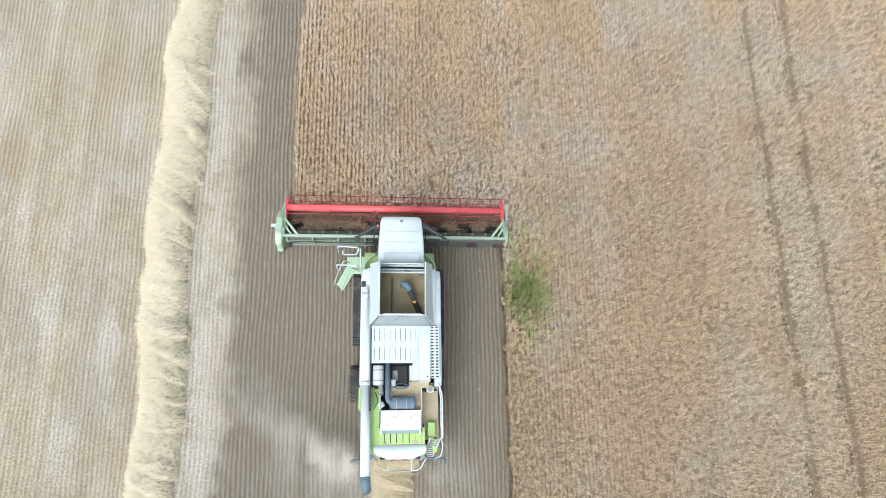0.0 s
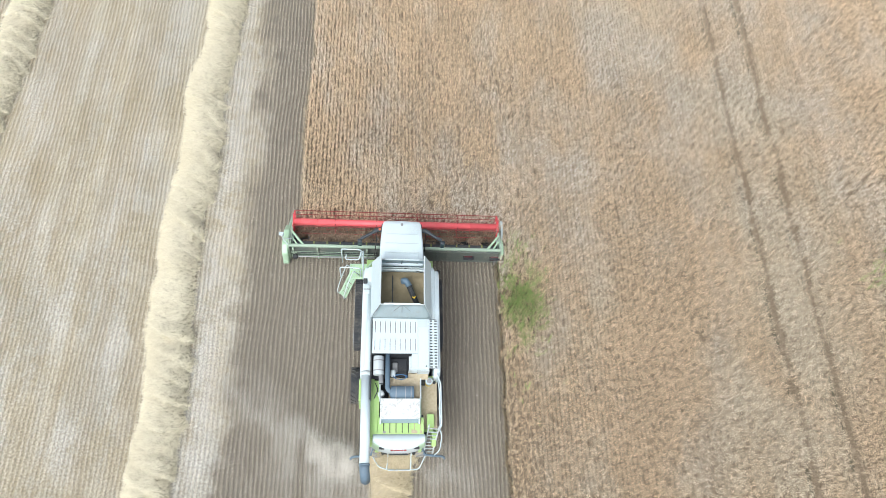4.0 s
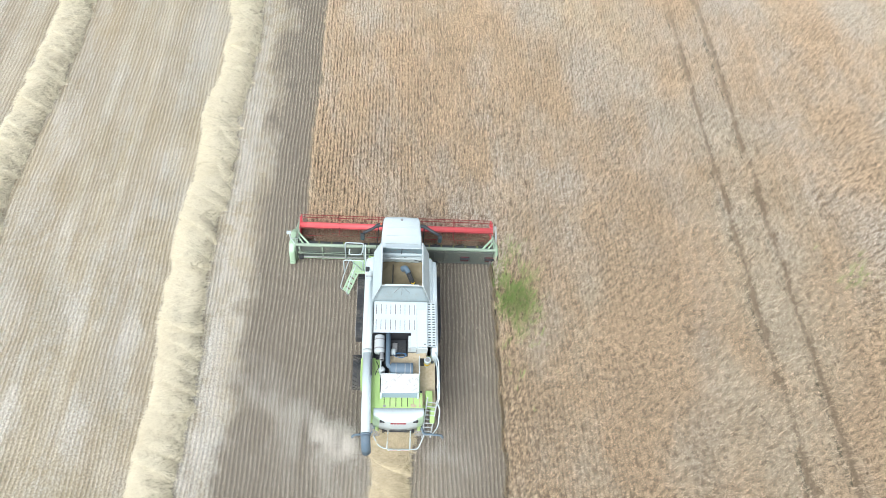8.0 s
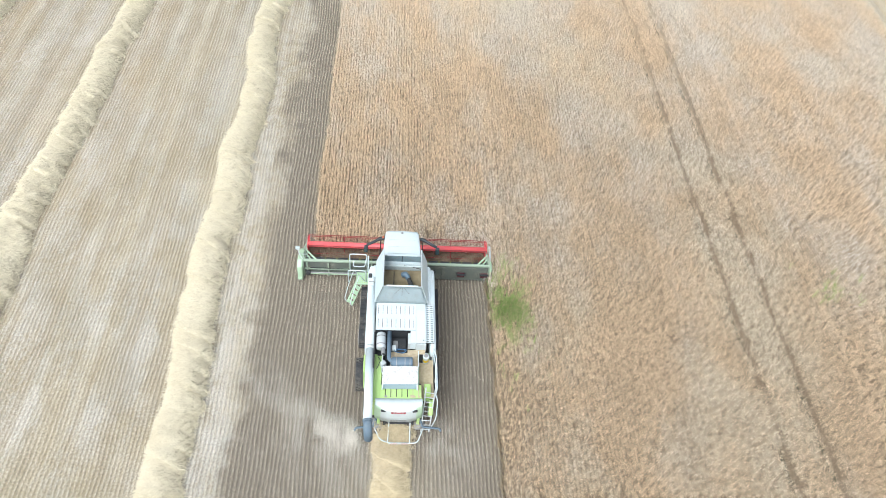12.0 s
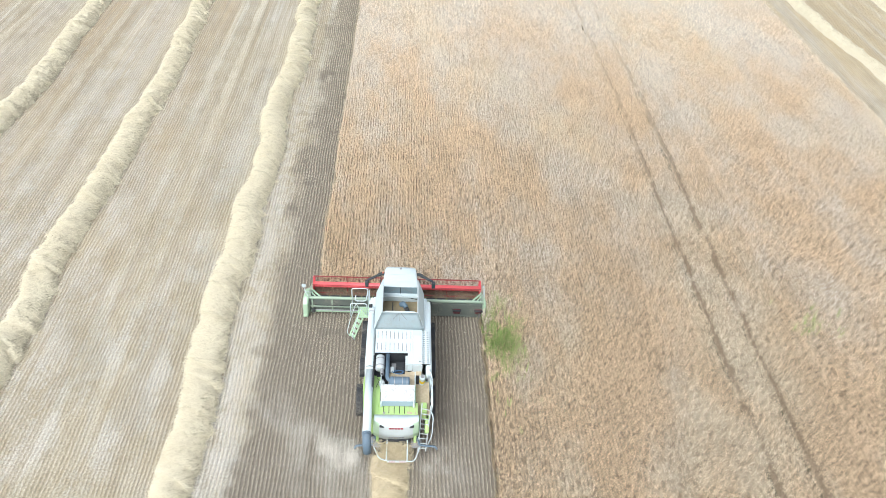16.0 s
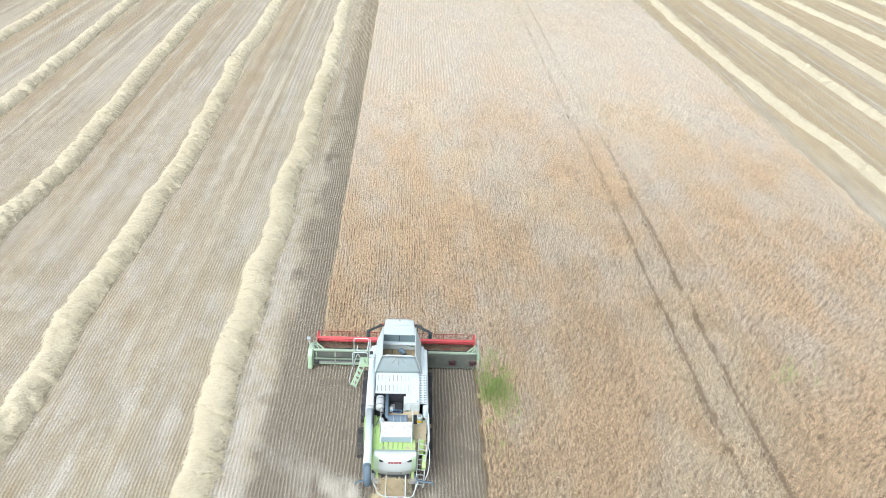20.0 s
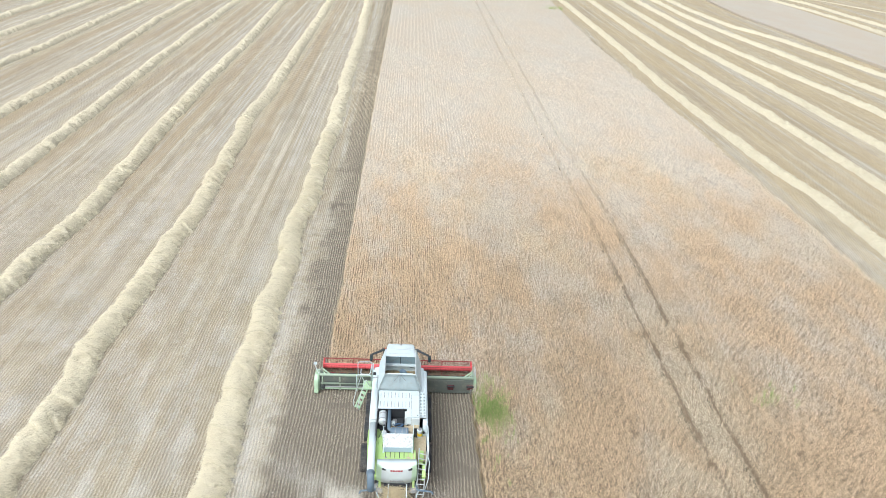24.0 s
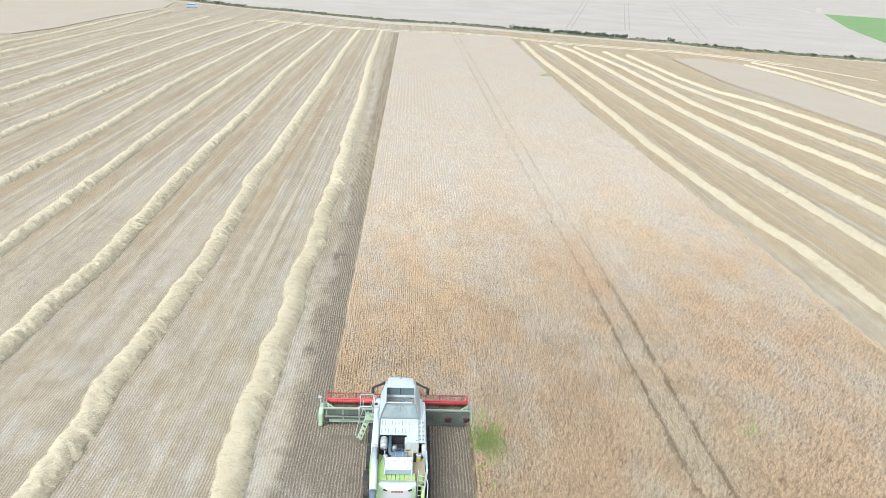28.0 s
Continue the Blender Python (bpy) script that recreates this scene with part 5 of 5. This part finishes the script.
# straw guard, warning board and side arms behind the tail
P("straw_chute", prism([(-8.2, 1.95), (-8.70, 1.93), (-8.72, 1.55), (-8.2, 1.2)], -0.62, 0.62), M_DARK)
guard = P("straw_guard", tube(rounded([(-1.02, -8.6, 1.45), (-0.72, -9.05, 1.02), (-0.40, -9.15, 0.98), (0.50, -9.17, 0.98), (0.82, -9.15, 0.95), (1.08, -8.62, 1.45)], 0.15), 0.024, 8), M_WHITE, "white tubular straw guard", True)
for x in (-0.40, 0.50):
    part("guard_bar", tube([(x * 0.95, -8.70, 1.92), (x, -9.15, 1.0)], 0.026, 8), M_WHITE, guard)
board = P("warning_board", box((-0.36, -9.205, 0.92), (0.47, -9.185, 1.07), 0.004), M_WHITE, "white board with red chevrons")
for s, xs in ((1, (-0.30, -0.20, -0.10)), (-1, (0.20, 0.30, 0.40))):
    for x in xs:
        part("chevron", plate([(x, -9.208, 0.925), (x + 0.045, -9.208, 0.925), (x + 0.045 + s * 0.05, -9.208, 1.065), (x + s * 0.05, -9.208, 1.065)], -0.003), M_CHEVRON, board)
for s in (-1, 1):
    P("spreader_arm", tube(rounded([(s * 0.88, -8.45, 1.75), (s * 1.0, -8.70, 1.52), (s * 1.70, -8.76, 1.50), (s * 1.76, -8.82, 1.38)], 0.08), 0.045, 10), M_HOSE, "dark spreader arm", True)
    P("chaff_spreader", disc_stack([(0.30, 0), (0.33, 0.05), (0.20, 0.22), (0.05, 0.25)], "z", (s * 0.80, -8.45, 1.35), 20), M_GREY, "", True)
    P("rear_bracket", box((s * 0.80 - 0.06, -8.62, 1.5), (s * 0.80 + 0.06, -8.40, 2.05), 0.02), M_GREEN)

# rubber tracks in front, steering tyres behind
def track(s):
    x0 = s * 1.60
    pts = []
    for k in range(13):
        a = radians(75 - k * 14)
        pts.append((-1.95 + 0.64 * math.cos(a), 0.72 + 0.62 * math.sin(a)))
    for k in range(13):
        a = radians(-90 - k * 14)
        pts.append((-3.80 + 0.58 * math.cos(a), 0.61 + 0.56 * math.sin(a)))
    pts = [(y, max(z, 0.05)) for y, z in pts]
    belt = P("rubber_track", prism(pts, x0 - 0.22, x0 + 0.22, 0.02), M_RUBBER, "black rubber crawler track")
    loop = [Vector((0, *p)) for p in pts]
    n = len(loop)
    total = [(loop[(i + 1) % n] - loop[i]).length for i in range(n)]
    run, step = 0.0, 0.13
    for i in range(n):
        a, b = loop[i], loop[(i + 1) % n]
        d = (b - a).normalized()
        while run < total[i]:
            p = a + d * run
            ang = math.atan2(d.z, d.y)
            if p.z > 0.25:
                part("lug", box((x0 - 0.22, p.y - 0.03, p.z - 0.035), (x0 + 0.22, p.y + 0.03, p.z + 0.035), 0, Matrix.Rotation(ang, 4, "X")), M_RUBBER, belt)
            run += step
        run -= total[i]
    for yc, r in ((-1.95, 0.45), (-2.6, 0.25), (-3.2, 0.25), (-3.80, 0.42)):
        part("track_wheel", disc_stack([(r, -0.01), (r, 0.02), (r * 0.5, 0.04)], "x", (x0 + s * 0.235, yc, 0.12 + r), 20), M_GREY, belt)


def tyre(s):
    at = (-1.66 if s < 0 else 1.56, -5.90, 0.70)
    w = P("rear_wheel", disc_stack([(0.42, -0.20), (0.64, -0.20), (0.69, -0.14), (0.70, 0.0), (0.69, 0.14), (0.64, 0.20), (0.42, 0.20)], "x", at, 36), M_RUBBER, "rear tyre with deep lugs", True)
    part("rim", disc_stack([(0.42, -0.17), (0.42, 0.17), (0.30, 0.19), (0.12, 0.10)], "x", at, 28), M_WHITE, w)
    for k in range(22):
        a = k * 2 * math.pi / 22
        for side in (-1, 1):
            m = Matrix.Rotation(-a - side * 0.07, 4, "X") @ Matrix.Rotation(side * 0.6, 4, "Z")
            c = (at[0] + side * 0.10, at[1] + 0.70 * math.cos(a + side * 0.07), at[2] + 0.70 * math.sin(a + side * 0.07))
            lug = box((-0.12, -0.03, -0.022), (0.12, 0.03, 0.022), 0, None)
            bmesh.ops.transform(lug, matrix=Matrix.Translation(c) @ Matrix.Rotation(a + side * 0.07 - math.pi / 2, 4, "X") @ Matrix.Rotation(side * 0.6, 4, "Z"), verts=lug.verts)
            part("lug", lug, M_RUBBER, w)


for s in (-1, 1):
    track(s)
    tyre(s)
P("rear_axle", box((-1.5, -6.0, 0.6), (1.5, -5.8, 0.85), 0.03), M_DARK)

# side platform, rails and swung-out steps at the cab door
plat = P("access_platform", box((-2.08, -1.70, 1.66), (-1.32, -1.02, 1.72), 0.012), M_HOOD, "pale green perforated access platform")
for i in range(7):
    for j in range(5):
        part("grip_hole", disc_stack([(0.026, 0), (0.02, 0.012)], "z", (-2.0 + i * 0.105, -1.62 + j * 0.125, 1.72), 8), M_GREEN, plat)
for nm, pts in (("hand_rail", [(-2.38, -0.95, 1.7), (-2.40, -0.95, 3.0), (-1.60, -1.0, 3.06), (-1.58, -1.0, 1.75)]),
                ("hand_rail", [(-2.20, -1.0, 2.55), (-2.25, -1.05, 2.2), (-1.70, -1.05, 2.2), (-1.60, -1.02, 2.9)]),
                ("hand_rail", [(-2.42, -1.6, 1.7), (-2.44, -1.55, 2.55), (-1.62, -1.6, 2.60), (-1.60, -1.6, 1.75)]),
                ("hand_rail", [(-1.52, -1.02, 1.72), (-1.52, -1.02, 3.05), (-1.50, -1.72, 3.05), (-1.50, -1.72, 1.72)]),
                ("hand_rail", [(-1.52, -1.02, 2.4), (-1.50, -1.72, 2.4)])):
    P(nm, tube(rounded(pts, 0.14, 4), 0.026, 8), M_WHITE, "white looped hand rail", True)
STEP_TOP, STEP_LOW = Vector((-2.00, -1.30, 1.68)), Vector((-2.50, -1.86, 0.45))
SIDE = Vector((0.24, -0.20, 0.0))
st = P("access_steps", tube([STEP_TOP, STEP_LOW], 0.035, 8), M_HOOD, "pale green swung-out steps")
part("stringer", tube([STEP_TOP + SIDE, STEP_LOW + SIDE], 0.035, 8), M_HOOD, st)
for i in range(5):
    c = STEP_TOP.lerp(STEP_LOW, 0.12 + i * 0.2) + SIDE * 0.5
    tread = box((-0.09, -0.155, -0.015), (0.09, 0.155, 0.015), 0.005)
    bmesh.ops.transform(tread, matrix=Matrix.Translation(c) @ Matrix.Rotation(0.88, 4, "Z"), verts=tread.verts)
    part("tread", tread, M_HOOD, st)
for o in (Vector((-0.02, 0.04, 0)), SIDE + Vector((0.02, -0.04, 0))):
    q = [STEP_TOP + o + Vector((0.05, 0.0, 0.05)), STEP_TOP + o + Vector((-0.16, -0.05, 0.62)), STEP_TOP.lerp(STEP_LOW, 0.55) + o + Vector((-0.14, -0.05, 0.50)),
         STEP_LOW + o + Vector((-0.10, -0.08, 0.30)), STEP_LOW + o]
    part("step_rail", tube(rounded(q, 0.16), 0.022, 8), M_PANEL, st, "", True)

# ---- cutting header ----
header = thing("cutting_header", "wide grey-green cutting header with a red reel", "combine header", at=(0, 0, 0))
Hd = part_on(header)
XL, XR = -4.72, 4.44
Hd("floor_pan", prism([(0.05, 0.12), (0.05, 0.17), (1.55, 0.13), (1.80, 0.10), (1.80, 0.08)], XL, XR), M_WALL)
wall = Hd("rear_wall", prism([(-0.02, 0.14), (0.10, 0.14), (0.06, 1.17), (-0.03, 1.17)], XL, XR), M_WALL, "dusty grey-green rear wall")
Hd("top_beam", box((XL, -0.07, 1.16), (XR, 0.06, 1.30), 0.035), M_PALEGREEN, "pale grey-green top beam", True)
Hd("rubber_strip", box((XL + 0.15, 0.09, 1.16), (XR - 0.15, 0.22, 1.22), 0.02), M_DARK)
for k in range(15):
    x = XL + 1.05 + k * 0.56
    if abs(x + 0.15) > 0.9:
        Hd("strip_clip", box((x - 0.03, 0.10, 1.21), (x + 0.03, 0.22, 1.25), 0.01), M_CLIP)
# the open frame on one half, closed covers on the other
part("frame_rail", box((XL + 0.05, -0.09, 0.60), (-1.0, -0.02, 0.70), 0.02), M_PALEGREEN, wall)
part("frame_rail", box((XL + 0.05, -0.11, 0.24), (-1.0, -0.02, 0.34), 0.02), M_HOOD, wall)
for x in (-4.55, -3.52, -2.48, -1.40):
    part("frame_post", box((x - 0.035, -0.12, 0.16), (x + 0.035, -0.03, 1.12), 0.012), M_PALEGREEN, wall)
part("drive_shaft", tube([(XL + 0.1, -0.16, 0.47), (-1.0, -0.16, 0.47)], 0.035, 10), M_GREY, wall)
part("shaft_joint", box((-4.62, -0.26, 0.36), (-4.40, -0.10, 0.58), 0.04), M_DARK, wall)
part("hose_run", tube([(XL + 0.3, -0.13, 0.80), (-2.6, -0.13, 0.78), (-1.0, -0.13, 0.84)], 0.02, 6), M_DARK, wall)
for x0, x1 in ((1.0, 1.62), (1.65, 2.06), (2.09, 4.38)):
    part("cover_panel", box((x0, -0.09, 0.22), (x1, -0.02, 1.10), 0.015), M_WALL, wall)
part("bottom_rail", box((1.0, -0.11, 0.14), (XR, -0.02, 0.21), 0.015), M_WALL, wall)
for x in (2.89, 4.06):
    lamp = Hd("tail_light", box((x, -0.15, 0.42), (x + 0.36, -0.09, 0.76), 0.015), M_LENS, "dark red tail light in a frame")
    part("light_hood", box((x - 0.05, -0.26, 0.70), (x + 0.41, -0.09, 0.74), 0.01), M_DARK, lamp)
Hd("jack_leg", box((4.28, -0.20, 0.0), (4.36, -0.12, 0.5), 0.01), M_GREY)
# side walls, dividers and reel arms
for s, x in ((-1, XL), (1, XR)):
    Hd("side_wall", prism([(-0.15, 0.10), (-0.15, 1.30), (0.25, 1.40), (0.95, 1.0), (1.75, 0.45), (1.95, 0.10)], x - 0.02, x + 0.02), M_PALEGREEN)
Hd("end_shield", prism([(-0.36, 0.12), (-0.30, 1.02), (0.05, 1.22), (0.85, 0.98), (1.30, 0.55), (1.30, 0.12)], -5.02, -4.76, 0.05), M_HOOD, "pale green drive shield", True)
Hd("shield_base", box((-5.03, -0.38, 0.10), (-4.80, 0.0, 0.30), 0.03), M_HOOD)
Hd("end_shield", prism([(-0.10, 0.15), (-0.05, 0.95), (0.40, 1.05), (1.0, 0.6), (1.0, 0.15)], 4.48, 4.62, 0.03), M_HOOD, "pale green end shield", True)
for k, a in enumerate(range(0, 360, 40)):
    if 40 <= a <= 280:
        Hd("side_hose", tube(rounded([(4.60, 0.2, 0.9), (4.68, 0.1 + 0.05 * k, 0.75), (4.66, -0.1, 0.4)], 0.1), 0.015, 6), M_DARK)
        break
Hd("crop_divider", tube([(-4.85, 1.2, 0.5), (-4.74, 2.3, 0.22)], [0.09, 0.015], 10), M_PALEGREEN)
Hd("crop_divider", tube(rounded([(4.60, 1.65, 0.30), (4.66, 1.75, 0.75), (4.64, 1.10, 0.72), (4.60, 0.6, 0.62)], 0.2), 0.05, 10), M_PANEL, "pale divider bow", True)
for s, x in ((-1, -4.66), (1, 4.40)):
    Hd("reel_arm", prism([(0.05, 1.25), (0.05, 1.36), (1.32, 0.92), (1.32, 0.80)], x - 0.04, x + 0.04, 0.015), M_PALEGREEN)
    Hd("arm_strut", tube([(x, 0.75, 1.08), (x - s * 0.55, 0.02, 1.26)], 0.05, 8), M_HOOD)
    Hd("arm_strut", tube([(x - s * 0.05, 0.40, 1.22), (x - s * 0.30, 0.02, 1.26)], 0.035, 8), M_HOOD)
    Hd("lift_cylinder", tube([(x - s * 0.08, 0.0, 0.9), (x - s * 0.06, 0.7, 1.05)], 0.03, 8), M_CHROME)
mk = Hd("width_marker", box((-5.07, 0.14, 1.84), (-4.87, 0.24, 1.98), 0.01), M_WHITE, "white width marker plate on a stalk")
part("stalk", tube(rounded([(-4.97, 0.18, 1.84), (-4.92, 0.12, 1.55), (-4.72, -0.02, 1.28)], 0.1), 0.022, 8), M_PANEL, mk)
part("stalk", tube([(-4.90, 0.12, 1.55), (-4.60, 0.3, 1.3)], 0.018, 8), M_PANEL, mk)
# intake auger
Hd("intake_auger", tube([(XL + 0.05, 0.52, 0.45), (XR - 0.05, 0.52, 0.45)], 0.20, 16), M_DARK, "", True)
bm = bmesh.new()
for s, xa, xb in ((1, XL + 0.1, -0.8), (-1, XR - 0.1, 0.6)):
    prev = None
    n = int(abs(xb - xa) / 0.04)
    for i in range(n):
        x, a = xa + (xb - xa) * i / n, i * 0.42
        c, d = math.cos(a), math.sin(a)
        v = (bm.verts.new((x, 0.52 + 0.2 * c, 0.45 + 0.2 * d)), bm.verts.new((x, 0.52 + 0.30 * c, 0.45 + 0.30 * d)))
        if prev:
            bm.faces.new((prev[0], prev[1], v[1], v[0]))
        prev = v
Hd("auger_flight", bm, M_GREY)
Hd("knife_bar", box((XL, 1.74, 0.09), (XR, 1.86, 0.13), 0.008), M_GREY)
for k in range(60):
    x = XL + 0.08 + k * 0.152
    Hd("knife_guard", tube([(x, 1.82, 0.11), (x, 1.96, 0.10)], [0.022, 0.006], 6), M_GREY)
# reel
RY, RZ, RR = 1.33, 0.86, 0.50
M_TUBE = paint("sun_faded_red_paint", (0.80, 0.125, 0.14), (0.62, 0.30, 0.26), amount=0.45, rough=0.3)
reel = Hd("reel", tube([(XL + 0.08, RY, RZ), (XR - 0.04, RY, RZ)], 0.15, 24), M_TUBE, "bright red reel tube", True)
bm = bmesh.new()
for i in range(12):
    x = XL + 0.35 + i * 0.75
    add_tube(bm, [(x, RY, RZ), (x + 0.025, RY, RZ)], 0.154, 20)
tagged(part("tube_rib", bm, M_TUBE, reel), kind="stuff")
bats = [radians(18 + k * 60) for k in range(6)]
stars = [XL + 0.10 + i * (XR - XL - 0.16) / 5.0 for i in range(6)]
for a in bats:
    cy, cz = RY + RR * math.cos(a), RZ + RR * math.sin(a)
    bat = part("bat", tube([(XL + 0.06, cy, cz), (XR - 0.02, cy, cz)], 0.017, 8), M_BAT, reel)
for i, x in enumerate(stars):
    for k, a in enumerate(bats):
        b = bats[(k + 1) % 6]
        pa = (x, RY + RR * math.cos(a), RZ + RR * math.sin(a))
        pb = (x, RY + RR * math.cos(b), RZ + RR * math.sin(b))
        part("spoke", tube([(x, RY, RZ), pa], 0.014 if 0 < i < 5 else 0.022, 6), M_BAT if 0 < i < 5 else M_RED, reel)
        if i in (0, 5):
            part("rim_bar", tube([pa, pb], 0.02, 6), M_RED, reel)

# tines of the reel
for k, a in enumerate(bats):
    bm = bmesh.new()
    cy, cz = RY + RR * math.cos(a), RZ + RR * math.sin(a)
    for i in range(58):
        x = XL + 0.12 + i * (XR - XL - 0.2) / 57
        add_tube(bm, [(x, cy, cz), (x, cy - 0.03, cz - 0.12), (x, cy - 0.06, cz - 0.22)], 0.007, 4)
    tagged(part("tines", bm, M_BAT, reel), kind="stuff")

# cut stems and ears lying on the header's table
n = 9000
gx, gy = rng.uniform(XL + 0.1, XR - 0.1, n), rng.uniform(0.24, 1.78, n)
mid = np.abs(gy - 0.52) < 0.32
gz = np.where(mid, 0.45 + np.sqrt(np.maximum(0.33 ** 2 - (gy - 0.52) ** 2, 0)) * rng.uniform(0.75, 1.05, n), rng.uniform(0.18, 0.50, n))
M_CUT = straw("cut_ears", (0.15, 0.105, 0.07), (0.36, 0.265, 0.18), 1.5)
keep = ~mid | (vnoise(gx * 3.0, gy * 3.0, 77) > 0.35)
proto, tris = ear_proto(12, 4, 0, rng, False, 1.1)
proto = proto - np.array([0, 0, 0.62])
cut = scatter("cut_crop", proto, tris, np.stack([gx, gy, gz], 1)[keep], rng.uniform(0, 6.28, int(keep.sum())), rng.uniform(0.8, 1.2, int(keep.sum())), M_CUT, 0.1, rng)
tagged(cut, "brown cut ears lying on the header table", "crop", kind="stuff")

# pale flints on the stubble
n = 160
gx, gy = rng.uniform(-12, 4.3, n), rng.uniform(-14, 20, n)
ok = ~standing(gx, gy)
gx, gy = gx[ok], gy[ok]
fp = np.array([[(-1, -0.7, 0), (0.8, -1, 0), (1, 0.7, 0), (-0.6, 1, 0), (-0.5, -0.3, 0.8), (0.5, -0.5, 0.7), (0.5, 0.4, 0.9), (-0.3, 0.5, 0.7)]], dtype=float)
fq = np.array([(4, 5, 6, 7), (0, 1, 5, 4), (1, 2, 6, 5), (2, 3, 7, 6), (3, 0, 4, 7)])
st = scatter("flint_stones", fp, fq, np.stack([gx, gy, 0 * gx], 1), rng.uniform(0, 6.28, gx.size), rng.uniform(0.009, 0.026, gx.size), M_CHAFF, 0, rng)
tagged(st, "small pale flints lying on the stubble", "stones", kind="stuff")

# ---- loose straw falling from the chute, chaff and dust in the air ----
n = 1500
t = rng.uniform(0, 1, n)
at = np.stack([rng.normal(-0.1, 0.30, n), -8.65 - 0.45 * t + rng.normal(0, 0.08, n), np.maximum(1.75 - 1.6 * t ** 1.5 + rng.normal(0, 0.06, n), 0.1)], 1)
proto = np.array([[(-0.16, -0.007, 0), (-0.16, 0.007, 0), (0.16, 0.007, h), (0.16, -0.007, h)] for h in (-0.08, -0.03, 0.02, 0.08)])
fall = scatter("falling_straw", proto, np.arange(4).reshape(1, 4), at, rng.uniform(0, 6.28, n), rng.uniform(0.6, 1.3, n), M_FRESH, 0, rng)
tagged(fall, "pale straw dropping from the chute", "straw", kind="stuff")


def dust(pts, spread, count, label):
    """A drifting cloud of fine chaff flakes round a line, thinning out along it."""
    k = rng.uniform(0, 1, count) ** 1.6 * (len(pts) - 1)
    pa = np.array(pts, dtype=float)
    i = np.minimum(k.astype(int), len(pts) - 2)
    f = (k - i)[:, None]
    c = pa[i] * (1 - f) + pa[i + 1] * f
    wide = spread * (0.6 + 0.9 * k / (len(pts) - 1))
    c = c + rng.normal(0, 1, (count, 3)) * wide[:, None] * np.array([1, 1, 0.45])
    lump = vnoise(c[:, 0] * 2.2, c[:, 1] * 2.2 + c[:, 2], 31)
    c = c[(rng.uniform(0.0, 0.8, count) < lump) & (c[:, 2] > 0.05)]
    m = len(c)
    fl = np.array([[(-0.7, -0.5, 0.2), (0.7, -0.6, -0.2), (0.1, 0.8, 0.3)], [(-0.6, -0.4, -0.4), (0.7, 0.0, 0.4), (-0.3, 0.8, -0.3)]])
    ob = scatter("dust_cloud", fl, np.arange(3).reshape(1, 3), c, rng.uniform(0, 6.28, m), rng.uniform(0.0035, 0.0075, m), M_CHAFF, 0, rng)
    tagged(ob, label, "dust", kind="stuff")


dust([(-1.9, -8.95, 1.0), (-2.6, -8.6, 0.9), (-4.1, -7.7, 0.8), (-5.8, -6.5, 0.7), (-7.4, -5.3, 0.6)], 0.5, 170000, "pale chaff dust drifting from the spreader")
dust([(-2.6, -9.2, 0.7), (-4.2, -9.4, 0.6), (-5.6, -8.6, 0.5), (-6.6, -6.8, 0.4)], 1.1, 60000, "thin veil of chaff dust over the stubble")
dust([(1.5, -8.9, 1.0), (2.1, -9.3, 0.7), (2.9, -9.8, 0.5)], 0.65, 45000, "thin chaff dust behind the tail")
dust([(-1.2, -9.7, 0.6), (-2.5, -10.6, 0.5), (-3.6, -11.4, 0.4)], 0.9, 50000, "thin chaff dust behind the tail")
dust([(-1.9, -8.9, 0.9), (-2.6, -8.6, 0.9), (-3.5, -8.5, 0.8), (-3.8, -8.9, 0.6)], 0.38, 60000, "dense puff of chaff dust beside the spreader")

# the stand beside the cut that the machine has already passed
crop_tufts("crop", 4.4, 40, -45, -13.5, 0.30, 9, 2, 1.0, (0.1, 0.1), 1.3)
